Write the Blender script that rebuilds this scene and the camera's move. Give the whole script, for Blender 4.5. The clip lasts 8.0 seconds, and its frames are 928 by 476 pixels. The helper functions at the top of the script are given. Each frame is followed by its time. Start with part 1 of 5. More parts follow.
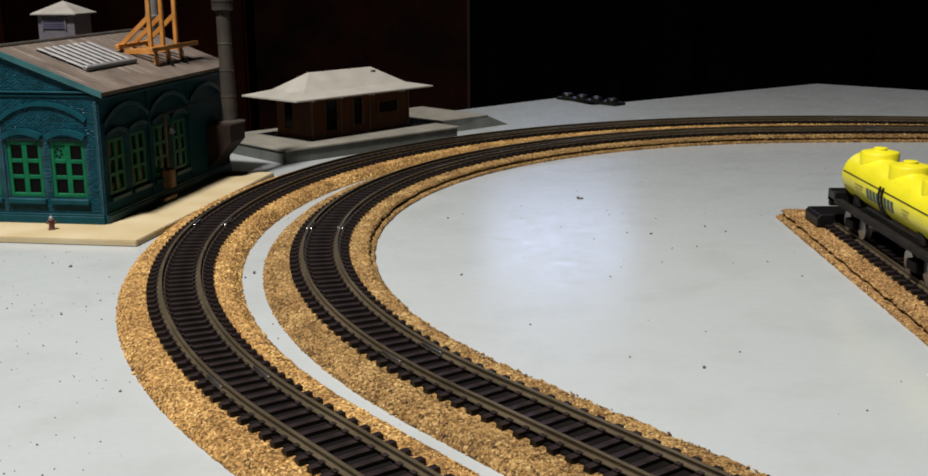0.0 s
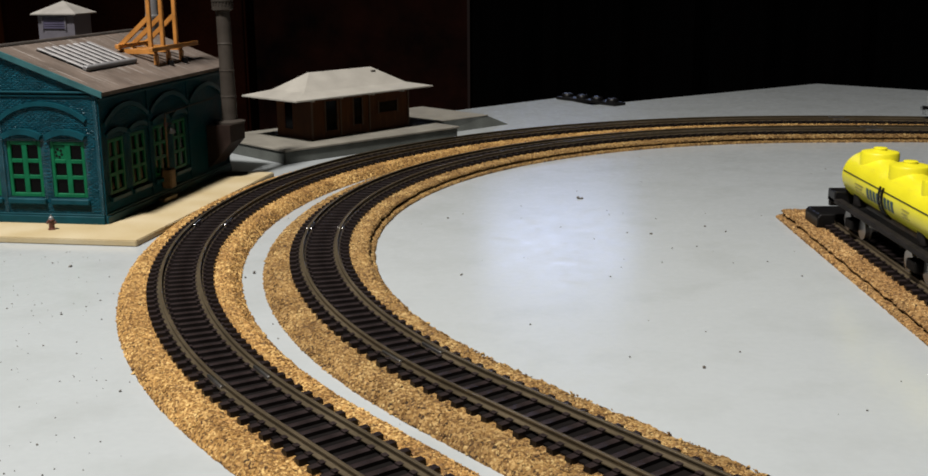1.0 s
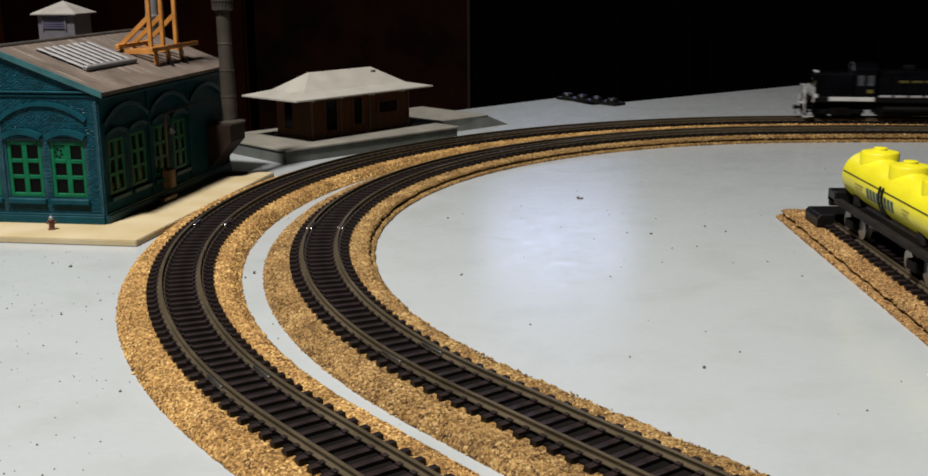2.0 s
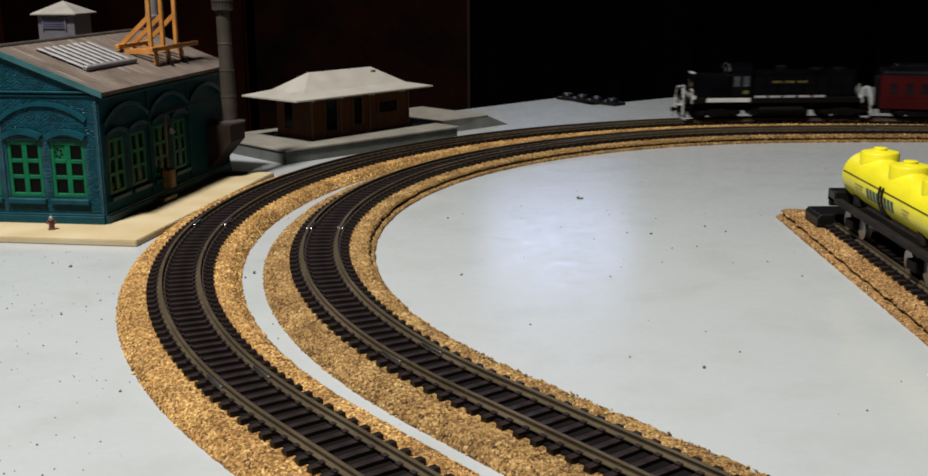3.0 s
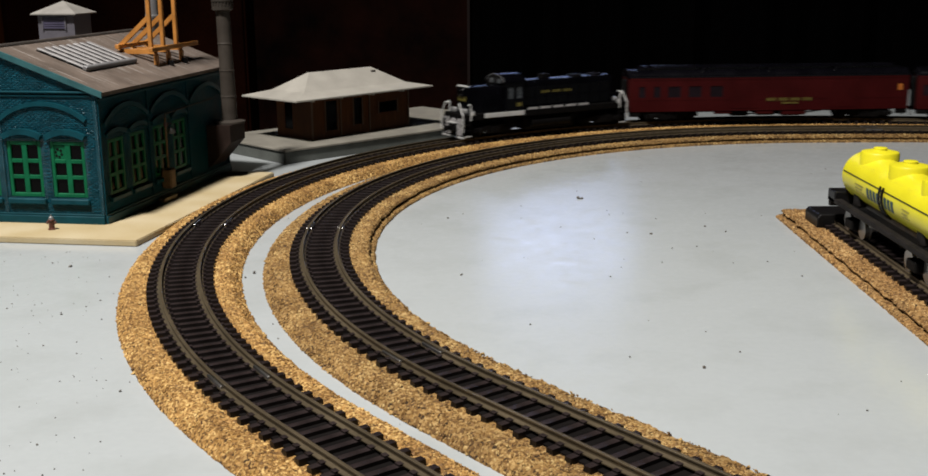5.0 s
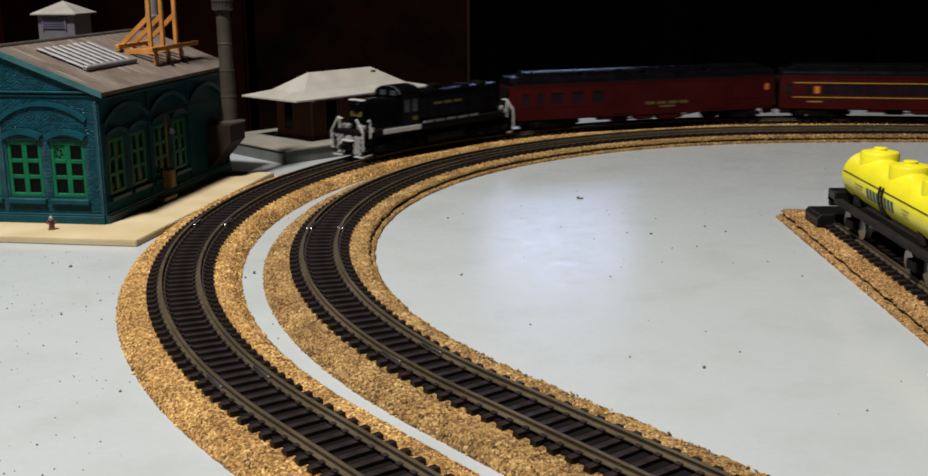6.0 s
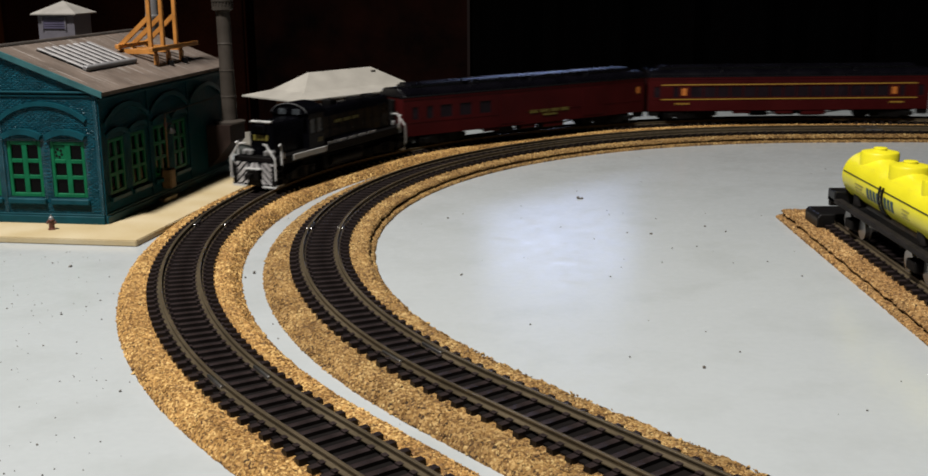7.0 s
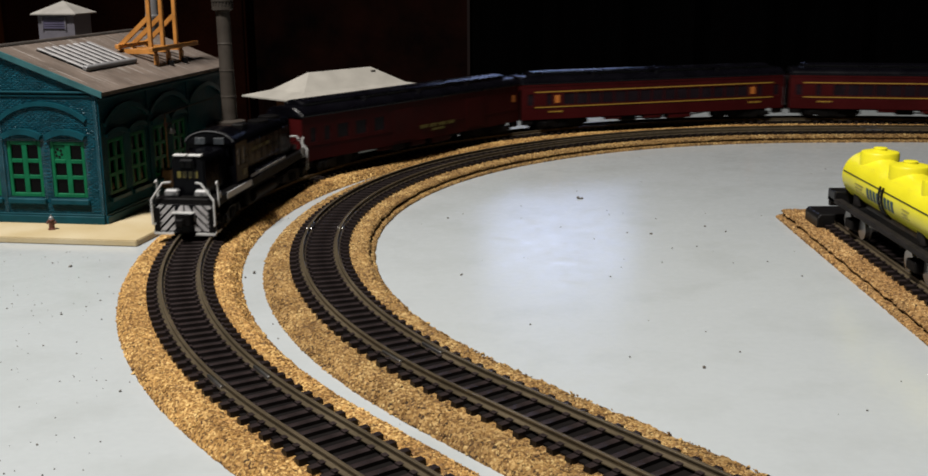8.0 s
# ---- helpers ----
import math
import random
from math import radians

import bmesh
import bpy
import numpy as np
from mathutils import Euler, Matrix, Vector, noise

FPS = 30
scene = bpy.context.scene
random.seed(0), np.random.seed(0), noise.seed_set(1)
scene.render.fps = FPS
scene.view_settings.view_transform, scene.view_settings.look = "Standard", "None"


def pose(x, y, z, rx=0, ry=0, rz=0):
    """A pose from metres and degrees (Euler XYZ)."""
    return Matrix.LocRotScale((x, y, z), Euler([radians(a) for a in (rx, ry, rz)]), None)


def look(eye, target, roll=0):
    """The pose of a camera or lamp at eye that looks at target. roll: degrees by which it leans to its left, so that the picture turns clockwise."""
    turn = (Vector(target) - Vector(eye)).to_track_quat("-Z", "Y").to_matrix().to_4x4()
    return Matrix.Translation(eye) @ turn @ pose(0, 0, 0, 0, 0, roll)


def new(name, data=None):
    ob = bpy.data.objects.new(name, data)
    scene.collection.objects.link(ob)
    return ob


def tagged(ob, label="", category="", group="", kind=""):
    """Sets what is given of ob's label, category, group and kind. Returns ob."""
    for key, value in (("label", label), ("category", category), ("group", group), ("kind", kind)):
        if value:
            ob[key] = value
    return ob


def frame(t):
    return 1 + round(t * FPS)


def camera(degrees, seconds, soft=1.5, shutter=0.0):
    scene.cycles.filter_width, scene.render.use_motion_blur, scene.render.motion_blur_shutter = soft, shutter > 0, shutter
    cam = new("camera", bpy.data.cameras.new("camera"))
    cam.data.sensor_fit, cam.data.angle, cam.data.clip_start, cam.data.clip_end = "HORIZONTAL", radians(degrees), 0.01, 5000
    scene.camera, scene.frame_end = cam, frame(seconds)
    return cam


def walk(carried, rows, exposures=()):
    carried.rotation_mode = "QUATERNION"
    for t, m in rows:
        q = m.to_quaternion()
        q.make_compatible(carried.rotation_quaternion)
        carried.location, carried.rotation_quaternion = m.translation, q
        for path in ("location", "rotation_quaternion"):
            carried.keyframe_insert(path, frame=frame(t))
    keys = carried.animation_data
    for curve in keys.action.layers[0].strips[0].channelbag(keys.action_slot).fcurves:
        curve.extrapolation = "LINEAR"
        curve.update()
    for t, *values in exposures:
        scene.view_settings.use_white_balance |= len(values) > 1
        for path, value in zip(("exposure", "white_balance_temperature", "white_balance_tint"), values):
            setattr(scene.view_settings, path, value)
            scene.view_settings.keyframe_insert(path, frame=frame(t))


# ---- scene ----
cam = camera(44.742, 8.0, soft=1.65, shutter=0.9)
EYE = pose(0, 0, 0.1483, 76.34, 0, 0) @ pose(0, 0, 0, 0, 0, -0.41)
walk(cam, [(0.0, EYE), (8.0, EYE)])

# ---- light: a warm lamp high on the left, a cool one far behind the layout ----
world = bpy.data.worlds.new("dark_room")
world.use_nodes = True
world.node_tree.nodes["Background"].inputs["Color"].default_value = (0.010, 0.009, 0.010, 1)
world.node_tree.nodes["Background"].inputs["Strength"].default_value = 0.1
scene.world = world


def area_lamp(name, eye, target, size, size_y, power, color, spread):
    data = bpy.data.lights.new(name, "AREA")
    data.shape, data.size, data.size_y, data.energy, data.color = "ELLIPSE", size, size_y, power, color
    data.spread = radians(spread)
    ob = new(name, data)
    ob.matrix_world = look(eye, target)
    return ob


area_lamp("ceiling_lamp", (-0.50, 0.02, 1.55), (-0.05, 0.55, 0), 0.18, 0.18, 20.0, (1.0, 0.955, 0.90), 115)
area_lamp("cool_tube_lamp", (0.235, 2.75, 0.55), (0.1, 0.6, 0), 0.40, 0.19, 0.19, (0.46, 0.58, 1.0), 120)
scene.view_settings.exposure = 0.36


# ---- materials ----
PAINT_SCALE = 0.82  # cuts every mat() colour; with the raised exposure, bounce-lit shade comes out darker


def mat(name, color, rough=0.6, metal=0.0, vary=0.25, scale=60.0, bump=0.1, fine=900.0, spec=0.5, tint=None, depth=0.0004):
    """A surface with stains at one scale and grain at a finer one."""
    m = bpy.data.materials.new(name)
    m.use_nodes = True
    nt = m.node_tree
    bsdf = nt.nodes["Principled BSDF"]
    co = nt.nodes.new("ShaderNodeTexCoord")
    big, small = nt.nodes.new("ShaderNodeTexNoise"), nt.nodes.new("ShaderNodeTexNoise")
    big.inputs["Scale"].default_value, small.inputs["Scale"].default_value = scale, fine
    big.inputs["Detail"].default_value, small.inputs["Detail"].default_value = 4, 3
    for n in (big, small):
        nt.links.new(co.outputs["Object"], n.inputs["Vector"])
    add = nt.nodes.new("ShaderNodeMath")
    add.operation = "MULTIPLY_ADD"
    nt.links.new(small.outputs["Fac"], add.inputs[0])
    add.inputs[1].default_value = 0.4
    nt.links.new(big.outputs["Fac"], add.inputs[2])
    ramp = nt.nodes.new("ShaderNodeValToRGB")
    lo = [PAINT_SCALE * c * (1 - vary) for c in color]
    hi = [min(1, PAINT_SCALE * c * (1 + vary)) for c in (tint or color)]
    ramp.color_ramp.elements[0].position, ramp.color_ramp.elements[1].position = 0.45, 0.95
    ramp.color_ramp.elements[0].color, ramp.color_ramp.elements[1].color = (*lo, 1), (*hi, 1)
    nt.links.new(add.outputs[0], ramp.inputs["Fac"])
    nt.links.new(ramp.outputs["Color"], bsdf.inputs["Base Color"])
    rr = nt.nodes.new("ShaderNodeMapRange")
    rr.inputs["To Min"].default_value, rr.inputs["To Max"].default_value = max(0.02, rough - 0.12), min(1, rough + 0.12)
    nt.links.new(big.outputs["Fac"], rr.inputs["Value"])
    nt.links.new(rr.outputs["Result"], bsdf.inputs["Roughness"])
    bsdf.inputs["Metallic"].default_value = metal
    bsdf.inputs["Specular IOR Level"].default_value = spec
    if bump:
        b = nt.nodes.new("ShaderNodeBump")
        b.inputs["Strength"].default_value, b.inputs["Distance"].default_value = bump, depth
        nt.links.new(small.outputs["Fac"], b.inputs["Height"])
        nt.links.new(b.outputs["Normal"], bsdf.inputs["Normal"])
    return m


def cork_material(name, tone):
    """Pressed cork crumbs. tone tints the whole strip."""
    m = bpy.data.materials.new(name)
    m.use_nodes = True
    nt = m.node_tree
    bsdf = nt.nodes["Principled BSDF"]
    co = nt.nodes.new("ShaderNodeTexCoord")
    cells, big = nt.nodes.new("ShaderNodeTexVoronoi"), nt.nodes.new("ShaderNodeTexNoise")
    cells.inputs["Scale"].default_value, big.inputs["Scale"].default_value = 1080, 45
    big.inputs["Detail"].default_value = 5
    warp = nt.nodes.new("ShaderNodeTexNoise")
    warp.inputs["Scale"].default_value = 700
    mixv = nt.nodes.new("ShaderNodeMix")
    mixv.data_type = "VECTOR"
    mixv.inputs["Factor"].default_value = 0.0008
    nt.links.new(co.outputs["Object"], warp.inputs["Vector"])
    nt.links.new(co.outputs["Object"], mixv.inputs[4])
    nt.links.new(warp.outputs["Color"], mixv.inputs[5])
    nt.links.new(mixv.outputs[1], cells.inputs["Vector"])
    nt.links.new(co.outputs["Object"], big.inputs["Vector"])
    sep = nt.nodes.new("ShaderNodeSeparateColor")
    nt.links.new(cells.outputs["Color"], sep.inputs["Color"])
    ramp = nt.nodes.new("ShaderNodeValToRGB")
    el = ramp.color_ramp.elements
    el[0].position, el[0].color = 0.0, (0.022, 0.011, 0.004, 1)
    el[1].position, el[1].color = 1.0, (0.53, 0.355, 0.145, 1)
    e = el.new(0.16)
    e.color = (0.150, 0.077, 0.023, 1)
    e = el.new(0.60)
    e.color = (0.345, 0.199, 0.062, 1)
    nt.links.new(sep.outputs["Red"], ramp.inputs["Fac"])
    stain = nt.nodes.new("ShaderNodeValToRGB")
    stain.color_ramp.elements[0].position, stain.color_ramp.elements[0].color = 0.34, (*[c * k for c, k in zip(tone, (0.62, 0.60, 0.58))], 1)
    stain.color_ramp.elements[1].position, stain.color_ramp.elements[1].color = 0.62, (*tone, 1)
    nt.links.new(big.outputs["Fac"], stain.inputs["Fac"])
    mul = nt.nodes.new("ShaderNodeMix")
    mul.data_type, mul.blend_type = "RGBA", "MULTIPLY"
    mul.inputs["Factor"].default_value = 1
    nt.links.new(ramp.outputs["Color"], mul.inputs[6])
    nt.links.new(stain.outputs["Color"], mul.inputs[7])
    nt.links.new(mul.outputs[2], bsdf.inputs["Base Color"])
    bsdf.inputs["Roughness"].default_value = 0.85
    bsdf.inputs["Specular IOR Level"].default_value = 0.25
    b = nt.nodes.new("ShaderNodeBump")
    b.inputs["Strength"].default_value, b.inputs["Distance"].default_value = 0.9, 0.0007
    nt.links.new(sep.outputs["Green"], b.inputs["Height"])
    nt.links.new(b.outputs["Normal"], bsdf.inputs["Normal"])
    return m


def crumb_material(name, tone):
    """Loose cork crumbs, each of its own brown."""
    m = bpy.data.materials.new(name)
    m.use_nodes = True
    nt = m.node_tree
    bsdf = nt.nodes["Principled BSDF"]
    geo, ramp = nt.nodes.new("ShaderNodeNewGeometry"), nt.nodes.new("ShaderNodeValToRGB")
    el = ramp.color_ramp.elements
    el[0].position, el[0].color = 0.0, (*[c * k for c, k in zip(tone, (0.140, 0.078, 0.028))], 1)
    el[1].position, el[1].color = 1.0, (*[c * k for c, k in zip(tone, (0.55, 0.385, 0.160))], 1)
    for at, col in ((0.18, (0.21, 0.112, 0.036)), (0.62, (0.40, 0.240, 0.082))):
        e = el.new(at)
        e.color = (*[c * k for c, k in zip(tone, col)], 1)
    co, big = nt.nodes.new("ShaderNodeTexCoord"), nt.nodes.new("ShaderNodeTexNoise")
    big.inputs["Scale"].default_value, big.inputs["Detail"].default_value = 55, 4
    nt.links.new(co.outputs["Object"], big.inputs["Vector"])
    add = nt.nodes.new("ShaderNodeMath")
    add.operation = "MULTIPLY_ADD"
    nt.links.new(big.outputs["Fac"], add.inputs[0])
    add.inputs[1].default_value, add.inputs[2].default_value = 2.3, -1.15
    mixr = nt.nodes.new("ShaderNodeMath")
    mixr.operation, mixr.use_clamp = "ADD", True
    nt.links.new(geo.outputs["Random Per Island"], mixr.inputs[0])
    nt.links.new(add.outputs[0], mixr.inputs[1])
    nt.links.new(mixr.outputs[0], ramp.inputs["Fac"])
    nt.links.new(ramp.outputs["Color"], bsdf.inputs["Base Color"])
    bsdf.inputs["Roughness"].default_value = 0.65
    bsdf.inputs["Specular IOR Level"].default_value = 0.2
    return m


def table_material():
    """Grey-white gloss paint, rolled on, with rubbed streaks and smudges that change its gloss."""
    m = mat("table_paint", (0.376, 0.403, 0.413), 0.25, 0, 0.05, 2.2, 0, 300, 0.26, depth=0.0002)
    nt = m.node_tree
    bsdf = nt.nodes["Principled BSDF"]
    co = nt.nodes["Texture Coordinate"]
    turn = nt.nodes.new("ShaderNodeMapping")
    turn.inputs["Rotation"].default_value = (0, 0, radians(-24))
    turn.inputs["Scale"].default_value = (105, 150, 60)
    nt.links.new(co.outputs["Object"], turn.inputs["Vector"])
    streak, smudge = nt.nodes.new("ShaderNodeTexNoise"), nt.nodes.new("ShaderNodeTexNoise")
    streak.inputs["Scale"].default_value, streak.inputs["Detail"].default_value = 1.0, 7
    streak.inputs["Roughness"].default_value, streak.inputs["Distortion"].default_value = 0.62, 1.4
    smudge.inputs["Scale"].default_value, smudge.inputs["Detail"].default_value = 26, 5
    nt.links.new(turn.outputs["Vector"], streak.inputs["Vector"])
    nt.links.new(co.outputs["Object"], smudge.inputs["Vector"])
    rr = nt.nodes.new("ShaderNodeMapRange")
    rr.inputs["From Min"].default_value, rr.inputs["From Max"].default_value = 0.34, 0.68
    rr.inputs["To Min"].default_value, rr.inputs["To Max"].default_value = 0.14, 0.27
    nt.links.new(streak.outputs["Fac"], rr.inputs["Value"])
    nt.links.new(rr.outputs["Result"], bsdf.inputs["Roughness"])
    dirt = nt.nodes.new("ShaderNodeValToRGB")
    dirt.color_ramp.elements[0].position, dirt.color_ramp.elements[0].color = 0.30, (0.93, 0.93, 0.92, 1)
    dirt.color_ramp.elements[1].position, dirt.color_ramp.elements[1].color = 0.50, (1, 1, 1, 1)
    nt.links.new(smudge.outputs["Fac"], dirt.inputs["Fac"])
    mul = nt.nodes.new("ShaderNodeMix")
    mul.data_type, mul.blend_type = "RGBA", "MULTIPLY"
    mul.inputs["Factor"].default_value = 1
    nt.links.new(bsdf.inputs["Base Color"].links[0].from_socket, mul.inputs[6])
    nt.links.new(dirt.outputs["Color"], mul.inputs[7])
    nt.links.new(mul.outputs[2], bsdf.inputs["Base Color"])
    b = nt.nodes.new("ShaderNodeBump")
    b.inputs["Strength"].default_value, b.inputs["Distance"].default_value = 0.10, 0.0004
    nt.links.new(streak.outputs["Fac"], b.inputs["Height"])
    nt.links.new(b.outputs["Normal"], bsdf.inputs["Normal"])
    return m


TABLE = table_material()
TONES = {"outer": (0.90, 0.86, 0.79), "inner": (0.65, 0.64, 0.63), "siding": (0.74, 0.70, 0.72)}
CORK = {k: cork_material(k + "_cork", v) for k, v in TONES.items()}
CRUMB = {k: crumb_material(k + "_cork_crumbs", v) for k, v in TONES.items()}
RAIL = mat("rail_metal", (0.125, 0.098, 0.062), 0.36, 0.55, 0.3, 40, 0.05, 800)
# tie tops lighter than the sides: light from above put into the colour
TIE_TOP = mat("lit_tie_top", (0.0150, 0.0100, 0.0100), 0.42, 0, 0.6, 140, 0.3, 1500, 0.35)
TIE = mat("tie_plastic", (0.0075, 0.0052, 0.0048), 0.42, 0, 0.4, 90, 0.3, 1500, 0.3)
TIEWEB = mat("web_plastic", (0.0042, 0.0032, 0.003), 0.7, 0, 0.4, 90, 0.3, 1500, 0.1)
BRIGHT = mat("bright_metal", (0.46, 0.45, 0.44), 0.36, 1.0, 0.15, 200, 0, 800)
WALLDARK = mat("dark_panelling", (0.030, 0.0080, 0.0045), 0.7, 0, 0.9, 7.0, 0.2, 22, 0.1)
ROOMDARK = mat("room_paint", (0.0315, 0.02835, 0.0252), 0.8, 0, 0.2, 3, 0.1, 60, 0.2)
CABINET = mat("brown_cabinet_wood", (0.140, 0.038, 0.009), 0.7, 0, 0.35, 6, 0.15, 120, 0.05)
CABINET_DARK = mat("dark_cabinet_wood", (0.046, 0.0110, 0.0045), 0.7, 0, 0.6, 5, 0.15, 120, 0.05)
BLACKCLOTH = mat("black_cloth", (0.0014, 0.0011, 0.0014), 0.9, 0, 0.3, 8, 0.2, 300, 0.1)
TRIMGREY = mat("dull_trim", (0.050, 0.022, 0.018), 0.6, 0, 0.2, 8, 0.1, 300)
CARPET = mat("dark_carpet", (0.0189, 0.01638, 0.01512), 0.95, 0, 0.3, 5, 0.3, 200, 0.1)
GRIT = mat("grit", (0.080, 0.070, 0.058), 0.8, 0, 0.6, 300, 0.3, 2000)
LOCO_BLACK = mat("loco_black", (0.0015, 0.0015, 0.0022), 0.24, 0, 0.3, 70, 0.03, 900, 0.09)
CHASSIS = mat("chassis_black", (0.0024, 0.002, 0.002), 0.6, 0, 0.4, 120, 0.3, 1500, 0.1)
WHITE = mat("white_paint", (0.46, 0.46, 0.45), 0.42, 0, 0.12, 150, 0.1, 1200)
DULLWHITE = mat("worn_white_paint", (0.30, 0.29, 0.29), 0.5, 0, 0.3, 260, 0.1, 1200)
SILVER = mat("silver_paint", (0.19, 0.19, 0.19), 0.42, 0.2, 0.2, 200, 0.1, 1200)
RIM = mat("rim_grey", (0.11, 0.11, 0.115), 0.45, 0, 0.2, 200, 0.1, 1200)
GOLD = mat("gold_paint", (0.2898, 0.1701, 0.0189), 0.5, 0, 0.12, 200, 0, 900)
YLETTER = mat("dull_yellow_paint", (0.105, 0.086, 0.0135), 0.5, 0, 0.15, 200, 0, 900)
NUMBER = mat("number_yellow", (0.11, 0.092, 0.014), 0.5, 0, 0.15, 200, 0, 900)
TUSCAN = mat("tuscan_red", (0.035, 0.0032, 0.0034), 0.42, 0, 0.25, 40, 0.08, 900, 0.08)
CARROOF = mat("car_roof_black", (0.0022, 0.0020, 0.0032), 0.27, 0, 0.3, 50, 0.1, 700, 0.22)
DARKGLASS = mat("dark_glass", (0.0015, 0.0013, 0.0012), 0.12, 0, 0.2, 80, 0, 500, 0.10)
COACHGLASS = mat("coach_glass", (0.0105, 0.0062, 0.0085), 0.25, 0, 0.3, 90, 0, 500, 0.08)
ORANGE_MARK = mat("orange_emblem", (0.441, 0.1386, 0.0189), 0.5, 0, 0.1, 300, 0, 900)


# ---- mesh helpers ----
def shell():
    return bmesh.new()


def finish(name, bm, material, smooth=False):
    bmesh.ops.recalc_face_normals(bm, faces=bm.faces)
    me = bpy.data.meshes.new(name)
    bm.to_mesh(me)
    bm.free()
    me.materials.append(material)
    if smooth:
        me.polygons.foreach_set("use_smooth", [True] * len(me.polygons))
        me.set_sharp_from_angle(angle=radians(38))
    return me


def thing(name, m, label, category, group=""):
    ob = new(name)
    ob.empty_display_size = 0.01
    ob.matrix_world = m
    return tagged(ob, label, category, group)


def part(name, bm, material, parent, label="", smooth=False, at=None):
    ob = new(name, finish(name, bm, material, smooth))
    ob.parent = parent
    if at is not None:
        ob.matrix_basis = at
    return tagged(ob, label)


def solo(name, bm, material, label, category, m=None, kind="", group="", smooth=False):
    ob = new(name, finish(name, bm, material, smooth))
    if m is not None:
        ob.matrix_world = m
    return tagged(ob, label, category, group, kind)


def box(bm, x0, x1, y0, y1, z0, z1, bev=0.0, m=None):
    vs = bmesh.ops.create_cube(bm, size=1)["verts"]
    for v in vs:
        v.co = Vector(((x0 + x1) / 2 + v.co.x * (x1 - x0), (y0 + y1) / 2 + v.co.y * (y1 - y0), (z0 + z1) / 2 + v.co.z * (z1 - z0)))
    if m is not None:
        for v in vs:
            v.co = m @ v.co
    if bev:
        es = list({e for v in vs for e in v.link_edges})
        bmesh.ops.bevel(bm, geom=es, offset=bev, segments=1, affect="EDGES")
    return bm


def rod(bm, p0, p1, r0, r1=None, seg=10):
    p0, p1 = Vector(p0), Vector(p1)
    d = p1 - p0
    m = Matrix.Translation((p0 + p1) / 2) @ d.to_track_quat("Z", "Y").to_matrix().to_4x4()
    bmesh.ops.create_cone(bm, cap_ends=True, segments=seg, radius1=r0, radius2=r0 if r1 is None else r1, depth=d.length, matrix=m)
    return bm


def tube(bm, pts, r, seg=8):
    """A round wire through points, with a ball at each bend."""
    for a, b in zip(pts, pts[1:]):
        rod(bm, a, b, r, seg=seg)
    for q in pts[1:-1]:
        bmesh.ops.create_icosphere(bm, subdivisions=1, radius=r * 1.04, matrix=Matrix.Translation(q))
    return bm


def prism(bm, pts, lo, hi, axis="z", m=None):
    """A polygon drawn out along an axis. Axis z: (x, y); y: (x, z); x: (y, z)."""
    def at(q, h):
        a, b = q
        c = Vector((a, b, h)) if axis == "z" else Vector((a, h, b)) if axis == "y" else Vector((h, a, b))
        return m @ c if m is not None else c
    A, B = [bm.verts.new(at(q, lo)) for q in pts], [bm.verts.new(at(q, hi)) for q in pts]
    bm.faces.new(A)
    bm.faces.new(B[::-1])
    n = len(pts)
    for i in range(n):
        bm.faces.new((A[i], A[(i + 1) % n], B[(i + 1) % n], B[i]))
    return bm


def lathe(bm, prof, seg=24, m=None):
    """Turn (radius, height) pairs round z."""
    rings = []
    for r, z in prof:
        ring = []
        for i in range(seg):
            a = 2 * math.pi * i / seg
            c = Vector((r * math.cos(a), r * math.sin(a), z))
            ring.append(bm.verts.new(m @ c if m is not None else c))
        rings.append(ring)
    for R0, R1 in zip(rings, rings[1:]):
        for i in range(seg):
            bm.faces.new((R0[i], R0[(i + 1) % seg], R1[(i + 1) % seg], R1[i]))
    bm.faces.new(rings[0])
    bm.faces.new(rings[-1])
    return bm


# ---- the way of each track: a straight, a wide bend, an easement, the main arc, a straight; s runs along it ----
def make_way(cx, cy, r, near, join, tighter, lead, wide=0.70, swing=0.20):
    r2 = r - tighter
    ex, ey = cx + tighter * math.cos(join), cy + tighter * math.sin(join)
    ease, arc = r2 * (join - math.pi / 2), r * (near - join)

    def way(s, off=0.0):
        """Place and heading at s, off metres to the outside."""
        if s < 0:
            q = max(-lead, s)
            b = max(0.0, min(swing, -lead - s)) / wide
            d = max(0.0, -lead - swing - s)
            x = ex - q + (wide + off) * math.sin(b) + d * math.cos(b)
            y = ey + r2 - wide + (wide + off) * math.cos(b) - d * math.sin(b)
            return x, y, math.pi - b
        if s < ease:
            a = math.pi / 2 + s / r2
            return ex + (r2 + off) * math.cos(a), ey + (r2 + off) * math.sin(a), a + math.pi / 2
        a, d = (join + (s - ease) / r, 0.0) if s < ease + arc else (near, s - ease - arc)
        x, y = cx + (r + off) * math.cos(a) - d * math.sin(a), cy + (r + off) * math.sin(a) + d * math.cos(a)
        return x, y, a + math.pi / 2
    return way


OUTER = make_way(0.2910, 0.6007, 0.4337, 3.790, math.pi / 2, 0.0, 0.0)
INNER = make_way(0.3089, 0.6001, 0.3850, 3.803, radians(155), 0.027, 0.04)


def SIDING(s, off=0.0):
    return 0.2145 - 0.0028 * s / 0.2245 - off, 0.640 - s, -math.pi / 2


